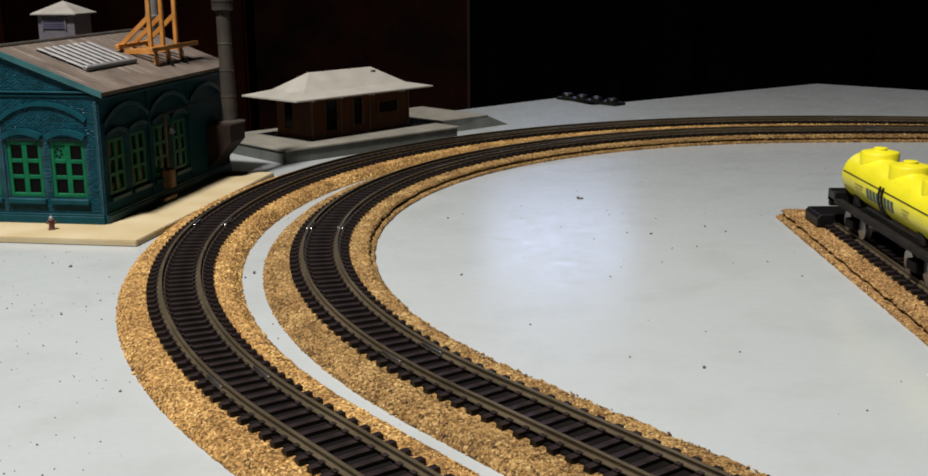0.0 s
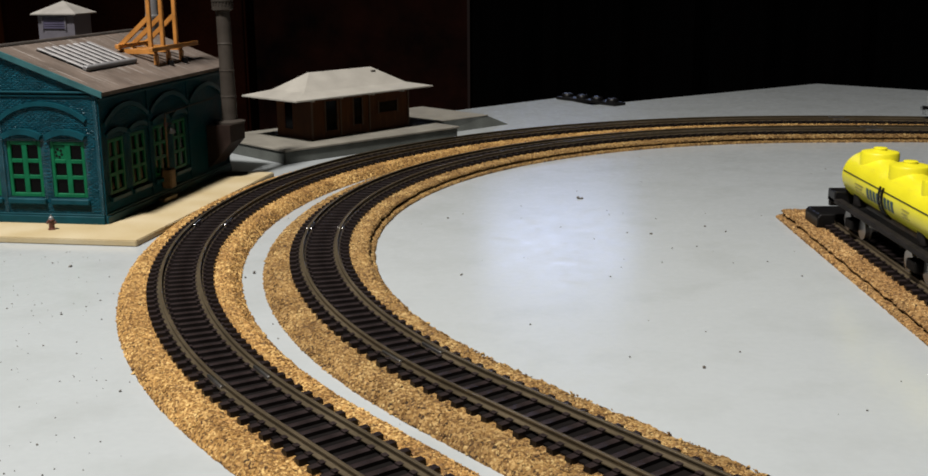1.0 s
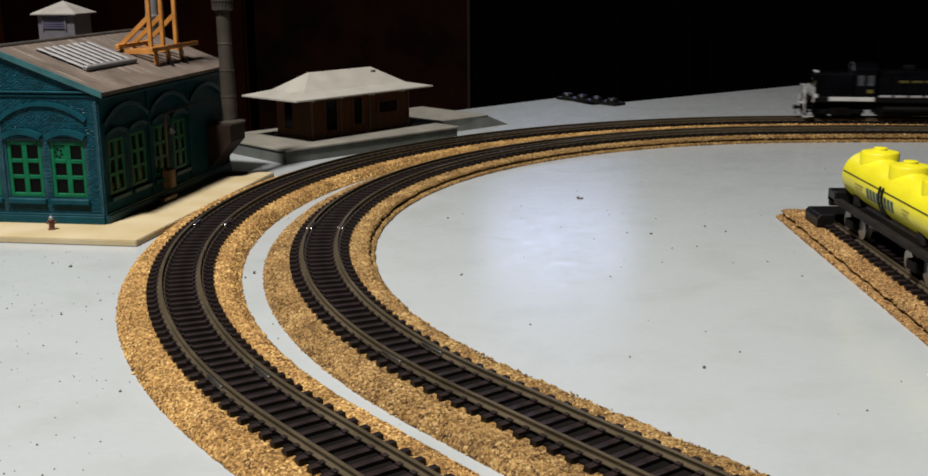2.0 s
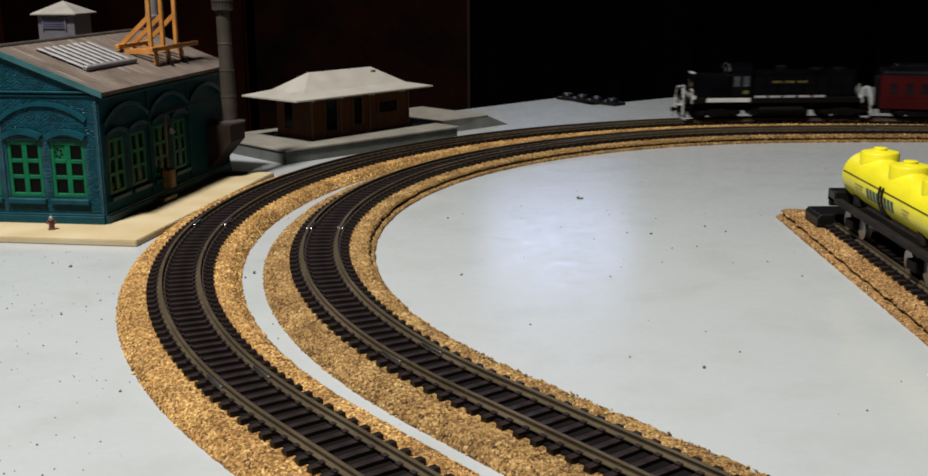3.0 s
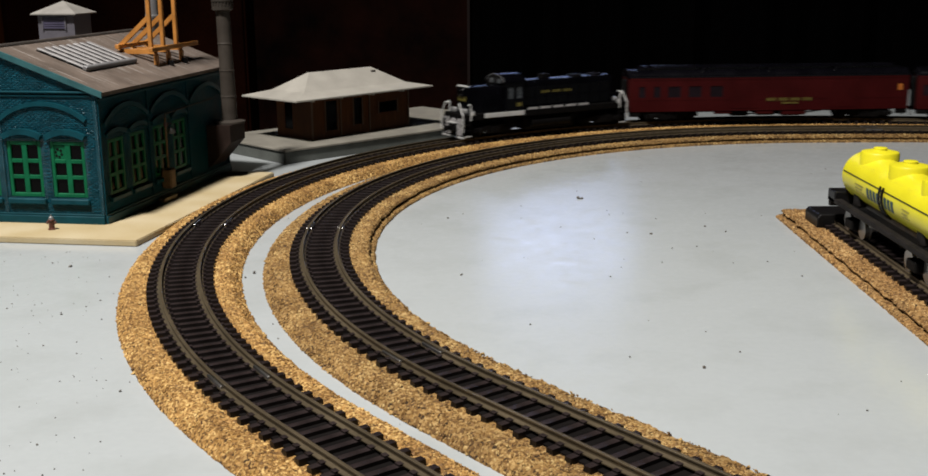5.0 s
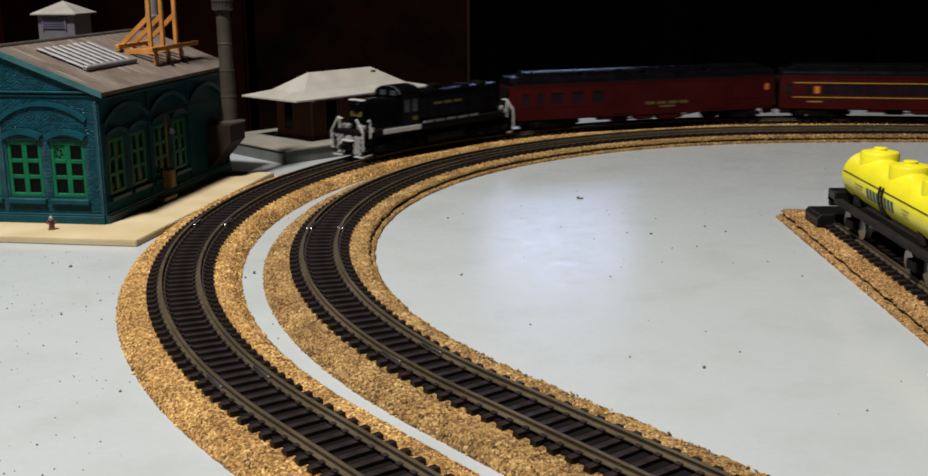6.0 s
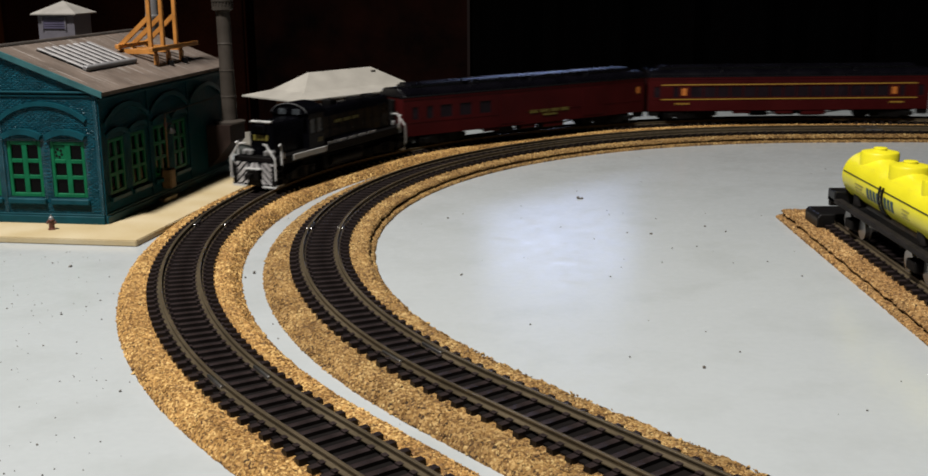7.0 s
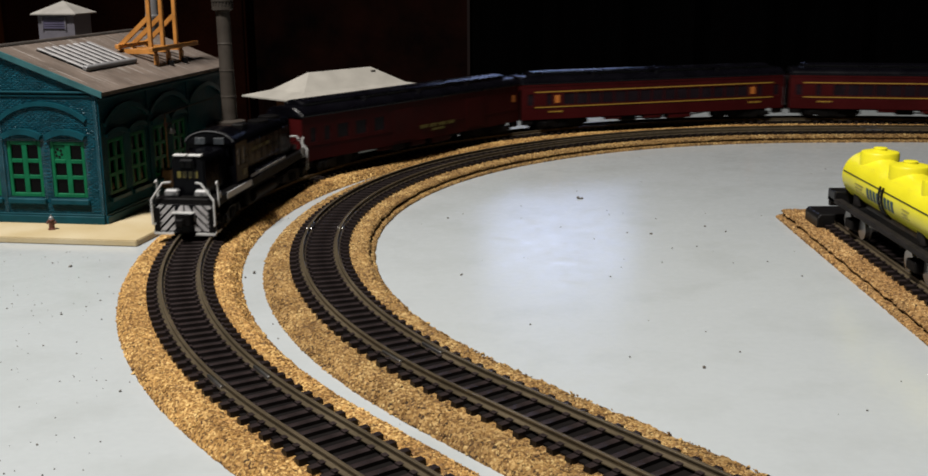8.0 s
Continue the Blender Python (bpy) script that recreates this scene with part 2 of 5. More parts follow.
Z_CORK, Z_TIE, Z_RAIL = 0.0050, 0.0070, 0.0095
TRACKS = (("outer_track", OUTER, -1.26, 1.04, (-0.054, 0.664, 0.920), "black-tied outer model railway track curving over cork"),
          ("inner_track", INNER, -1.26, 0.93, (-0.068, 0.567, 0.787), "black-tied inner model railway track curving over cork"),
          ("siding_track", SIDING, 0.028, 0.60, (), "short straight siding track under the yellow tank car"))


def roadbed(way, s0, s1, step, seedling, cut):
    """Cork strip with bevelled sides and crumbled edges."""
    half = [(0.0280, 0.0), (0.0276, 0.0008), (0.0268, 0.0016), (0.0260, 0.0024), (0.0251, 0.0032), (0.0242, 0.0039), (0.0233, 0.0045), (0.0224, 0.0049)] + [(0.0212 - 0.0012 * k, 0.0050) for k in range(6)]
    split = [(0.0285, 0.0), (0.0283, 0.0008), (0.0276, 0.0014), (0.0262, 0.0018), (0.0240, 0.0019), (0.0238, 0.0028), (0.0252, 0.0031), (0.0256, 0.0038), (0.0246, 0.0048)] + half[-6:]
    near, far = {-1: (split, half), 0: (half, half), 1: (half, split)}[cut]
    prof = [(-o, z) for o, z in near] + [(-0.010, 0.005), (-0.004, 0.005), (0.004, 0.005), (0.010, 0.005)] + far[::-1]
    top = range(len(near), len(near) + 4)
    bm = shell()
    n = int((s1 - s0) / step)
    rows = []
    for i in range(n + 1):
        s = s0 + (s1 - s0) * i / n
        row = []
        for j, (o, z) in enumerate(prof):
            x, y, h = way(s, o)
            k = noise.noise_vector(Vector((x * 620, y * 620, z * 620 + seedling))) * 0.00055
            k2 = noise.noise_vector(Vector((x * 90, y * 90, z * 90 + seedling))) * 0.0007
            if cut and z > 0.0022 and abs(o) > 0.0225 and o * cut > 0:
                k3 = noise.noise_vector(Vector((x * 240, y * 240, seedling + 9 * (z > 0.003))))
                k2 = k2 * 1.6 + Vector((k3.x * 0.0009, k3.y * 0.0009, 0))
                z += k3.z * 0.00045
            edge = 0.2 if j in (0, len(prof) - 1) or j in top else 1.0
            zz = 0.0 if j in (0, len(prof) - 1) else z + max(min(k.z, 0.00045), -0.0006) * edge
            row.append(bm.verts.new((x + k.x + k2.x * edge, y + k.y + k2.y * edge, zz)))
        rows.append(row)
    for A, B in zip(rows, rows[1:]):
        for j in range(len(prof) - 1):
            bm.faces.new((A[j], A[j + 1], B[j + 1], B[j]))
    bm.faces.new(rows[0])
    bm.faces.new(rows[-1])
    return bm


def crumbs_mesh(name, way, s0, s1, seedling, material, cut):
    """Angular crumbs pressed into the shoulders and bevels of a cork strip, one mesh."""
    rng = np.random.default_rng(seedling)
    near = max(s0, 0.0)
    n1, n0 = int((s1 - near) * 21000), int(max(0.0, near - s0) * 9000)
    s = np.concatenate([rng.uniform(near, s1, n1), rng.uniform(s0, near, n0)])
    n = len(s)
    o = rng.uniform(0.0146, 0.0281, n) * rng.choice((-1, 1), n)
    z = np.interp(np.abs(o), (0.0146, 0.0226, 0.0242, 0.0262, 0.0276, 0.0281), (0.0050, 0.0049, 0.0039, 0.0023, 0.0008, 0.0003))
    split = (o * cut > 0) & (np.abs(o) > 0.0222)
    low = np.interp(np.abs(o), (0.0258, 0.0276, 0.0285), (0.0018, 0.0012, 0.0003))
    gap = split & (np.abs(o) < 0.0260)
    o = np.where(gap, np.sign(o) * rng.uniform(0.0148, 0.0250, n), o)
    z = np.where(gap, 0.0049, np.where(split, low, z))
    tilt = np.where(np.abs(o) > 0.0226, np.sign(o) * 0.75, 0.0) + rng.normal(0, 0.25, n)
    size = rng.uniform(0.00038, 0.00085, n) * rng.choice((0.8, 1.0, 1.25), n)
    size[n1:] *= 1.25
    corner = np.array(((1, 0, 0), (0, 1, 0), (-1, 0, 0), (0, -1, 0), (0, 0, 0.62), (0, 0, -0.62)))
    faces = np.array(((0, 1, 4), (1, 2, 4), (2, 3, 4), (3, 0, 4), (1, 0, 5), (2, 1, 5), (3, 2, 5), (0, 3, 5)))
    jit = corner[None] * rng.uniform(0.55, 1.35, (n, 6, 1)) + rng.uniform(-0.25, 0.25, (n, 6, 3))
    spin = rng.uniform(0, 6.283, n)
    x = jit[..., 0] * np.cos(spin)[:, None] - jit[..., 1] * np.sin(spin)[:, None]
    y = jit[..., 0] * np.sin(spin)[:, None] + jit[..., 1] * np.cos(spin)[:, None]
    ct, st = np.cos(tilt)[:, None], np.sin(tilt)[:, None]
    across, up = y * ct + jit[..., 2] * st, jit[..., 2] * ct - y * st
    at = [way(a, b) for a, b in zip(s, o)]
    px, py, h = (np.array([q[k] for q in at])[:, None] for k in range(3))
    k = size[:, None]
    vx = px + k * (x * np.cos(h) + across * np.sin(h))
    vy = py + k * (x * np.sin(h) - across * np.cos(h))
    vz = np.maximum(z[:, None] + k * up, 0.00005)
    verts = np.stack([vx, vy, vz], -1).reshape(-1, 3)
    tris = (faces[None] + 6 * np.arange(n)[:, None, None]).reshape(-1, 3)
    me = bpy.data.meshes.new(name)
    me.from_pydata(verts.tolist(), [], tris.tolist())
    me.materials.append(material)
    return me


def rail_mesh(way, off, s0, s1, step=0.006):
    prof = ((-0.00175, 0.0), (-0.00175, 0.00035), (-0.0004, 0.0007), (-0.0004, 0.0017), (-0.00065, 0.0019), (-0.00065, 0.0024), (-0.0005, 0.0025),
            (0.0005, 0.0025), (0.00065, 0.0024), (0.00065, 0.0019), (0.0004, 0.0017), (0.0004, 0.0007), (0.00175, 0.00035), (0.00175, 0.0))
    bm, rows = shell(), []
    n = max(2, int((s1 - s0) / step))
    for i in range(n + 1):
        s = s0 + (s1 - s0) * i / n
        rows.append([bm.verts.new((*way(s, off + o)[:2], Z_TIE + z)) for o, z in prof])
    k = len(prof)
    for A, B in zip(rows, rows[1:]):
        for j in range(k):
            bm.faces.new((A[j], A[(j + 1) % k], B[(j + 1) % k], B[j]))
    bm.faces.new(rows[0])
    bm.faces.new(rows[-1])
    return bm


def strip_mesh(way, s0, s1):
    """The thin dark web that joins the ties."""
    bm, rows = shell(), []
    n = int((s1 - s0) / 0.008)
    for i in range(n + 1):
        s = s0 + (s1 - s0) * i / n
        rows.append([bm.verts.new((*way(s, o)[:2], z)) for o, z in ((-0.0122, 0.0046), (-0.0122, 0.0057), (0.0122, 0.0057), (0.0122, 0.0046))])
    for A, B in zip(rows, rows[1:]):
        for j in range(4):
            bm.faces.new((A[j], A[(j + 1) % 4], B[(j + 1) % 4], B[j]))
    bm.faces.new(rows[0])
    bm.faces.new(rows[-1])
    return bm


def tie_mesh():
    bm = shell()
    prism(bm, ((-0.00155, 0), (0.00155, 0), (0.00132, 0.0020), (-0.00132, 0.0020)), -0.0150, 0.0150, "y")
    for side in (-1, 1):
        for o in (-0.0021, 0.0021):
            y = side * 0.0086 + o
            box(bm, -0.0012, 0.0012, y - 0.0009, y + 0.0009, 0.0019, 0.0026)
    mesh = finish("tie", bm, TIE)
    # upward faces get the lighter colour, as if lit; the sides stay dark
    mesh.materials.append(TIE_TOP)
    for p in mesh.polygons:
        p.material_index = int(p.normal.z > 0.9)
    return mesh


def joiner_mesh():
    bm = shell()
    for o in (-1, 1):
        box(bm, -0.0070, 0.0070, o * 0.0011 - 0.0005, o * 0.0011 + 0.0005, 0.0, 0.0017, 0.0002)
    box(bm, 0.0062, 0.0070, -0.0015, -0.0009, 0.0008, 0.0018, 0.0002)
    return finish("rail_joiner", bm, BRIGHT)


def build_tracks():
    tie, joiner = tie_mesh(), joiner_mesh()
    for name, way, s0, s1, joints, label in TRACKS:
        kind = name.split("_")[0]
        b0 = s0 - 0.045 if kind == "siding" else s0
        cut = {"outer": 0, "inner": -1, "siding": 1}[kind]
        bed = solo(kind + "_roadbed", roadbed(way, b0, s1, 0.0011, len(name), cut), CORK[kind],
                   "crumbly tan cork roadbed strip glued to the table", "roadbed", kind="structure")
        loose = new("cork_crumbs", crumbs_mesh("cork_crumbs", way, b0, s1, len(name), CRUMB[kind], cut))
        loose.parent = bed
        tagged(loose, "rough cork crumbs of the roadbed", kind="stuff")
        track = thing(name, Matrix(), label, "track")
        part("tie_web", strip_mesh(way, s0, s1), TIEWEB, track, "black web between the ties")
        for off in (-0.0086, 0.0086):
            part("rail", rail_mesh(way, off, s0, s1), RAIL, track, "dull bronze-brown metal rail")
            for j in joints:
                x, y, h = way(j, off)
                ob = new("rail_joiner", joiner)
                ob.parent, ob.matrix_basis = track, pose(x, y, Z_TIE, 0, 0, math.degrees(h))
        s = s0
        while s < s1:
            x, y, h = way(s)
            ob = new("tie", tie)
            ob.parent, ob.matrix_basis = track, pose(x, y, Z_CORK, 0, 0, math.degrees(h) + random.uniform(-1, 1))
            s += 0.0075 if name.startswith("outer") else 0.0079


# ---- the table and the dark room round it ----
def curtain():
    bm, n = shell(), 160
    lo, hi = [], []
    for i in range(n + 1):
        x = 0.03 + 3.4 * i / n
        y = 3.44 + 0.03 * math.sin(x * 26) + 0.012 * math.sin(x * 61)
        lo.append(bm.verts.new((x, y, -0.75)))
        hi.append(bm.verts.new((x, y, 1.9)))
    back = [[bm.verts.new((v.co.x, v.co.y + 0.006, v.co.z)) for v in r] for r in (lo, hi)]
    for i in range(n):
        bm.faces.new((lo[i], lo[i + 1], hi[i + 1], hi[i]))
        bm.faces.new((back[0][i], back[0][i + 1], back[1][i + 1], back[1][i]))
        bm.faces.new((lo[i], lo[i + 1], back[0][i + 1], back[0][i]))
        bm.faces.new((hi[i], hi[i + 1], back[1][i + 1], back[1][i]))
    for i in (0, n):
        bm.faces.new((lo[i], hi[i], back[1][i], back[0][i]))
    return bm


def build_room():
    top = shell()
    edge = ((-1.10, -0.30), (1.75, -0.30), (1.75, 1.20), (0.657, 1.2331), (0.4425, 1.4149), (0.1381, 1.2081), (0.106, 1.2817), (-0.0378, 1.145), (-1.10, 0.36))
    prism(top, edge, -0.018, 0.0)
    bmesh.ops.bevel(top, geom=[e for e in top.edges], offset=0.0015, segments=2, affect="EDGES")
    table = thing("train_table", Matrix(), "pale grey painted board table for a model railway", "table")
    part("tabletop", top, TABLE, table, "pale grey gloss-painted board with scuffs")
    for x, y in ((-0.9, -0.2), (1.6, -0.2), (0.42, 1.22), (-0.2, 0.85), (1.6, 1.05)):
        part("leg", box(shell(), x - 0.03, x + 0.03, y - 0.03, y + 0.03, -0.75, -0.018, 0.004), ROOMDARK, table)
    solo("floor", box(shell(), -3, 3.5, -2.5, 3.6, -0.85, -0.75), CARPET, "dark carpeted floor of a dim room", "floor", kind="structure")
    solo("wall_far", box(shell(), -3, 3.5, 3.5, 3.6, -0.75, 1.95), WALLDARK, "dark brown panelled wall in deep shade", "wall", kind="structure")
    cab = thing("wooden_cabinet", pose(0, 3.34, 0), "shallow dark brown wooden cabinet against the far wall", "cabinet")
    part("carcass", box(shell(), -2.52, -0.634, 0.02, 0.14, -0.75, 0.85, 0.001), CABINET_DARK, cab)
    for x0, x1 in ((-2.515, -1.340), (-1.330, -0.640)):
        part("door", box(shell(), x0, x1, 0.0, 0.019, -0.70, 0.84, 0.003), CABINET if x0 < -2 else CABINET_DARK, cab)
    solo("curtain", curtain(), BLACKCLOTH, "black curtain hanging over the far wall", "curtain")
    solo("wall_trim", box(shell(), 0.014, 0.022, 3.44, 3.50, -0.75, 1.9), TRIMGREY, "thin dull vertical trim strip on the far wall", "trim", kind="structure")
    solo("wall_near", box(shell(), -3, 3.5, -2.6, -2.5, -0.75, 1.95), ROOMDARK, "plain dark wall behind the layout", "wall", kind="structure")
    solo("wall_left", box(shell(), -3.1, -3, -2.5, 3.5, -0.75, 1.95), ROOMDARK, "plain dark side wall of the room", "wall", kind="structure")
    solo("wall_right", box(shell(), 3.5, 3.6, -2.5, 3.5, -0.75, 1.95), ROOMDARK, "plain dark side wall of the room", "wall", kind="structure")
    solo("ceiling", box(shell(), -3, 3.5, -2.5, 3.5, 1.95, 2.05), ROOMDARK, "plain dim ceiling of the room", "ceiling", kind="structure")


# ---- the train ----
def front_at(t):
    """How far the leading coupler has come along the outer track."""
    return -0.24205 + t * (0.11571 + t * (-0.000933 + t * 0.000170))


def wall_grid(bm, a0, a1, z0, z1, holes, d0, d1, put):
    """A wall of thickness d0..d1 with rectangular openings cut right through. put(a, d, z) gives the place."""
    xs = sorted({a0, a1, *[h[0] for h in holes], *[h[1] for h in holes]})
    zs = sorted({z0, z1, *[h[2] for h in holes], *[h[3] for h in holes]})
    seen = {}

    def v(i, j, d):
        if (i, j, d) not in seen:
            seen[i, j, d] = bm.verts.new(put(xs[i], d, zs[j]))
        return seen[i, j, d]

    def solid(i, j):
        if not (0 <= i < len(xs) - 1 and 0 <= j < len(zs) - 1):
            return False
        a, z = (xs[i] + xs[i + 1]) / 2, (zs[j] + zs[j + 1]) / 2
        return not any(h[0] < a < h[1] and h[2] < z < h[3] for h in holes)
    for i in range(len(xs) - 1):
        for j in range(len(zs) - 1):
            if not solid(i, j):
                continue
            bm.faces.new([v(i, j, d0), v(i + 1, j, d0), v(i + 1, j + 1, d0), v(i, j + 1, d0)])
            bm.faces.new([v(i, j, d1), v(i + 1, j, d1), v(i + 1, j + 1, d1), v(i, j + 1, d1)][::-1])
            for di, dj, c in ((-1, 0, ((0, 0), (0, 1))), (1, 0, ((1, 0), (1, 1))), (0, -1, ((0, 0), (1, 0))), (0, 1, ((0, 1), (1, 1)))):
                if not solid(i + di, j + dj):
                    p, q = [(i + a, j + b) for a, b in c]
                    bm.faces.new([v(*p, d0), v(*q, d0), v(*q, d1), v(*p, d1)])
    return bm


def wheel_bm(bm, x, y, r, w=0.0026):
    rod(bm, (x, y - w / 2, r), (x, y + w / 2, r), r, seg=20)
    s = -1 if y > 0 else 1
    rod(bm, (x, y + s * w / 2, r), (x, y + s * (w / 2 + 0.0007), r), r + 0.0007, seg=20)
    return bm


def add_truck(parent, x, wheelbase, r, label, bare=False, axles=2):
    """A bogie: its frame, with wheels under it one level down."""
    bm = shell()
    h = wheelbase / 2
    for s in (-1, 1):
        if bare:
            box(bm, -h + 0.0055, h - 0.0055, *sorted((s * 0.0060, s * 0.0130)), r - 0.0020, r + 0.0030, 0.0006)
            continue
        y0, y1 = sorted((s * 0.0120, s * 0.0142))
        prism(bm, ((-h - 0.006, r - 0.001), (-h + 0.004, r - 0.001), (-h + 0.007, r - 0.003), (h - 0.007, r - 0.003), (h - 0.004, r - 0.001), (h + 0.006, r - 0.001),
                   (h + 0.006, r + 0.0022), (h - 0.005, r + 0.0030), (0.005, r + 0.0042), (-0.005, r + 0.0042), (-h + 0.005, r + 0.0030), (-h - 0.006, r + 0.0022)), y0, y1, "y")
        for ax in (-h, h):
            box(bm, ax - 0.0022, ax + 0.0022, min(s * 0.0142, s * 0.0155), max(s * 0.0142, s * 0.0155), r - 0.0022, r + 0.0022, 0.0006)
        for k in (-0.0030, 0.0, 0.0030):
            rod(bm, (k, s * 0.0148, r - 0.0022), (k, s * 0.0148, r + 0.0028), 0.0009, seg=8)
    box(bm, -0.004, 0.004, -0.0120, 0.0120, r - 0.001, r + 0.003, 0.0005)
    tr = part("truck", bm, CHASSIS, parent, label, at=pose(x, 0, 0))
    for ax in (-h, 0.0, h) if axles == 3 else (-h, h):
        w = shell()
        for y in (-0.0083, 0.0083):
            wheel_bm(w, ax, y, r)
        rod(w, (ax, -0.008, r), (ax, 0.008, r), 0.0012, seg=8)
        part("wheelset", w, BRIGHT if bare else CHASSIS, tr, "bright metal wheelset" if bare else "blackened metal wheelset", smooth=bare)
    return tr


def bars(parent, x0, x1, z, h, y, n, material, name="lettering", gap=0.3):
    """Plain bars where small writing stands on a side."""
    w = (x1 - x0) / n
    for i in range(n):
        if n > 6 and i % 5 == 4:
            continue
        a = x0 + i * w
        part(name, box(shell(), a, a + w * (1 - gap), min(y, y + 0.0002 * (1 if y > 0 else -1)), max(y, y + 0.0002 * (1 if y > 0 else -1)), z, z + h), material, parent)


def add_coupler(parent, x, s):
    bm = shell()
    box(bm, min(x, x + s * 0.007), max(x, x + s * 0.007), -0.0011, 0.0011, 0.0075, 0.0100, 0.0003)
    box(bm, min(x + s * 0.006, x + s * 0.0092), max(x + s * 0.006, x + s * 0.0092), -0.0020, 0.0026, 0.0068, 0.0106, 0.0005)
    rod(bm, (x + s * 0.007, 0.0005, 0.0018), (x + s * 0.007, 0.0005, 0.0068), 0.0004, seg=6)
    part("coupler", bm, CHASSIS, parent, "dark coupler knuckle")


def stripe_poly(k, wide, y0, y1, z0, z1):
    """A slanting band k < y + z < k + wide, cut to a panel."""
    poly = [(y0, z0), (y1, z0), (y1, z1), (y0, z1)]
    for sign, lim in ((1, k), (-1, -k - wide)):
        out = []
        for a, b in zip(poly, poly[1:] + poly[:1]):
            da, db = sign * (a[0] + a[1]) - lim, sign * (b[0] + b[1]) - lim
            if da >= 0:
                out.append(a)
            if da * db < 0:
                t = da / (da - db)
                out.append((a[0] + (b[0] - a[0]) * t, a[1] + (b[1] - a[1]) * t))
        poly = out
    return poly


def build_locomotive():
    loco = thing("diesel_locomotive", pose(0, 0, 0), "black diesel switcher locomotive with white handrails and striped pilots", "locomotive")
    deck = shell()
    box(deck, -0.0785, 0.0870, -0.0165, 0.0165, 0.0150, 0.0200, 0.0004)
    box(deck, -0.0260, 0.0260, -0.0130, 0.0130, 0.0030, 0.0140, 0.0012)
    box(deck, -0.0780, 0.0860, -0.0060, 0.0060, 0.0075, 0.0150)
    part("frame", deck, CHASSIS, loco)
    for s in (-1, 1):
        y0, y1 = sorted((s * 0.0166, s * 0.0171))
        part("sill_stripe", box(shell(), 0.0285, 0.0680, y0, y1, 0.0163, 0.0200, 0.0002), WHITE, loco, "white painted sill stripe")
        for i in range(5):
            x = -0.0395 + i * 0.0132
            part("battery_box", box(shell(), x, x + 0.0116, *sorted((s * 0.0101, s * 0.0152)), 0.0196, 0.0224, 0.0003), LOCO_BLACK, loco, "black box on the walkway")
            part("sill_stripe", box(shell(), x + 0.0004, x + 0.0112, *sorted((s * 0.0152, s * 0.0155)), 0.0188, 0.0218, 0.0002), DULLWHITE, loco, "short white stripe on a walkway box")
        tank = shell()
        rod(tank, (-0.020, s * 0.0125, 0.0085), (0.020, s * 0.0125, 0.0085), 0.0036, seg=14)
        part("air_tank", tank, CHASSIS, loco, smooth=True)
        for x in (-0.0760, 0.0845):
            st = shell()
            for k, z in enumerate((0.0020, 0.0065, 0.0110)):
                box(st, x - 0.0035, x + 0.0035, min(s * 0.0125, s * 0.0170), max(s * 0.0125, s * 0.0170), z, z + 0.0007)
            for e in (-0.0035, 0.0030):
                box(st, x + e, x + e + 0.0005, min(s * 0.0135, s * 0.0170), max(s * 0.0135, s * 0.0170), 0.0020, 0.0150)
            part("steps", st, CHASSIS, loco)
            part("step_edge", box(shell(), x - 0.0036, x + 0.0036, min(s * 0.0168, s * 0.0174), max(s * 0.0168, s * 0.0174), 0.0019, 0.0028), WHITE, loco, "white step edge")

    def hood(x0, x1, w, top, name):
        bm = shell()
        prism(bm, ((-w, 0.0180), (w, 0.0180), (w, top - 0.0030), (w - 0.0016, top - 0.0008), (w - 0.005, top), (-w + 0.005, top), (-w + 0.0016, top - 0.0008), (-w, top - 0.0030)), x0, x1, "x")
        bmesh.ops.bevel(bm, geom=[e for e in bm.edges if abs(e.verts[0].co.x - e.verts[1].co.x) < 1e-6], offset=0.0008, segments=2, affect="EDGES")
        return part(name, bm, LOCO_BLACK, loco, smooth=True)
    long_hood = hood(-0.0690, 0.0272, 0.0100, 0.0440, "long_hood")
    hood(0.0457, 0.0790, 0.0092, 0.0415, "short_hood")
    # hood doors and grilles
    for s in (-1, 1):
        for i in range(8):
            x = -0.0665 + i * 0.0115
            y0, y1 = sorted((s * 0.0099, s * 0.0103))
            part("hood_door", box(shell(), x, x + 0.0104, y0, y1, 0.0205, 0.0385, 0.0003), LOCO_BLACK, long_hood)
        bars(long_hood, -0.024, 0.008, 0.0325, 0.0020, s * 0.0103, 14, YLETTER, gap=0.4)
    stack = shell()
    box(stack, -0.0070, 0.0020, -0.0035, 0.0035, 0.0435, 0.0475, 0.0006)
    part("exhaust_stack", stack, CHASSIS, long_hood)
    for x in (-0.035, -0.056):
        fan = shell()
        lathe(fan, ((0.0065, 0.0435), (0.0065, 0.0450), (0.0055, 0.0454), (0.0015, 0.0450)), 18, pose(x, 0, 0))
        part("roof_fan", fan, CHASSIS, long_hood)
    # cab
    cab = shell()
    wall_grid(cab, 0.0274, 0.0455, 0.0180, 0.0440, [(0.0295, 0.0352, 0.0300, 0.0395), (0.0378, 0.0435, 0.0300, 0.0395)], -0.0145, -0.0135, lambda a, d, z: Vector((a, d, z)))
    wall_grid(cab, 0.0274, 0.0455, 0.0180, 0.0440, [(0.0295, 0.0352, 0.0300, 0.0395), (0.0378, 0.0435, 0.0300, 0.0395)], 0.0135, 0.0145, lambda a, d, z: Vector((a, d, z)))
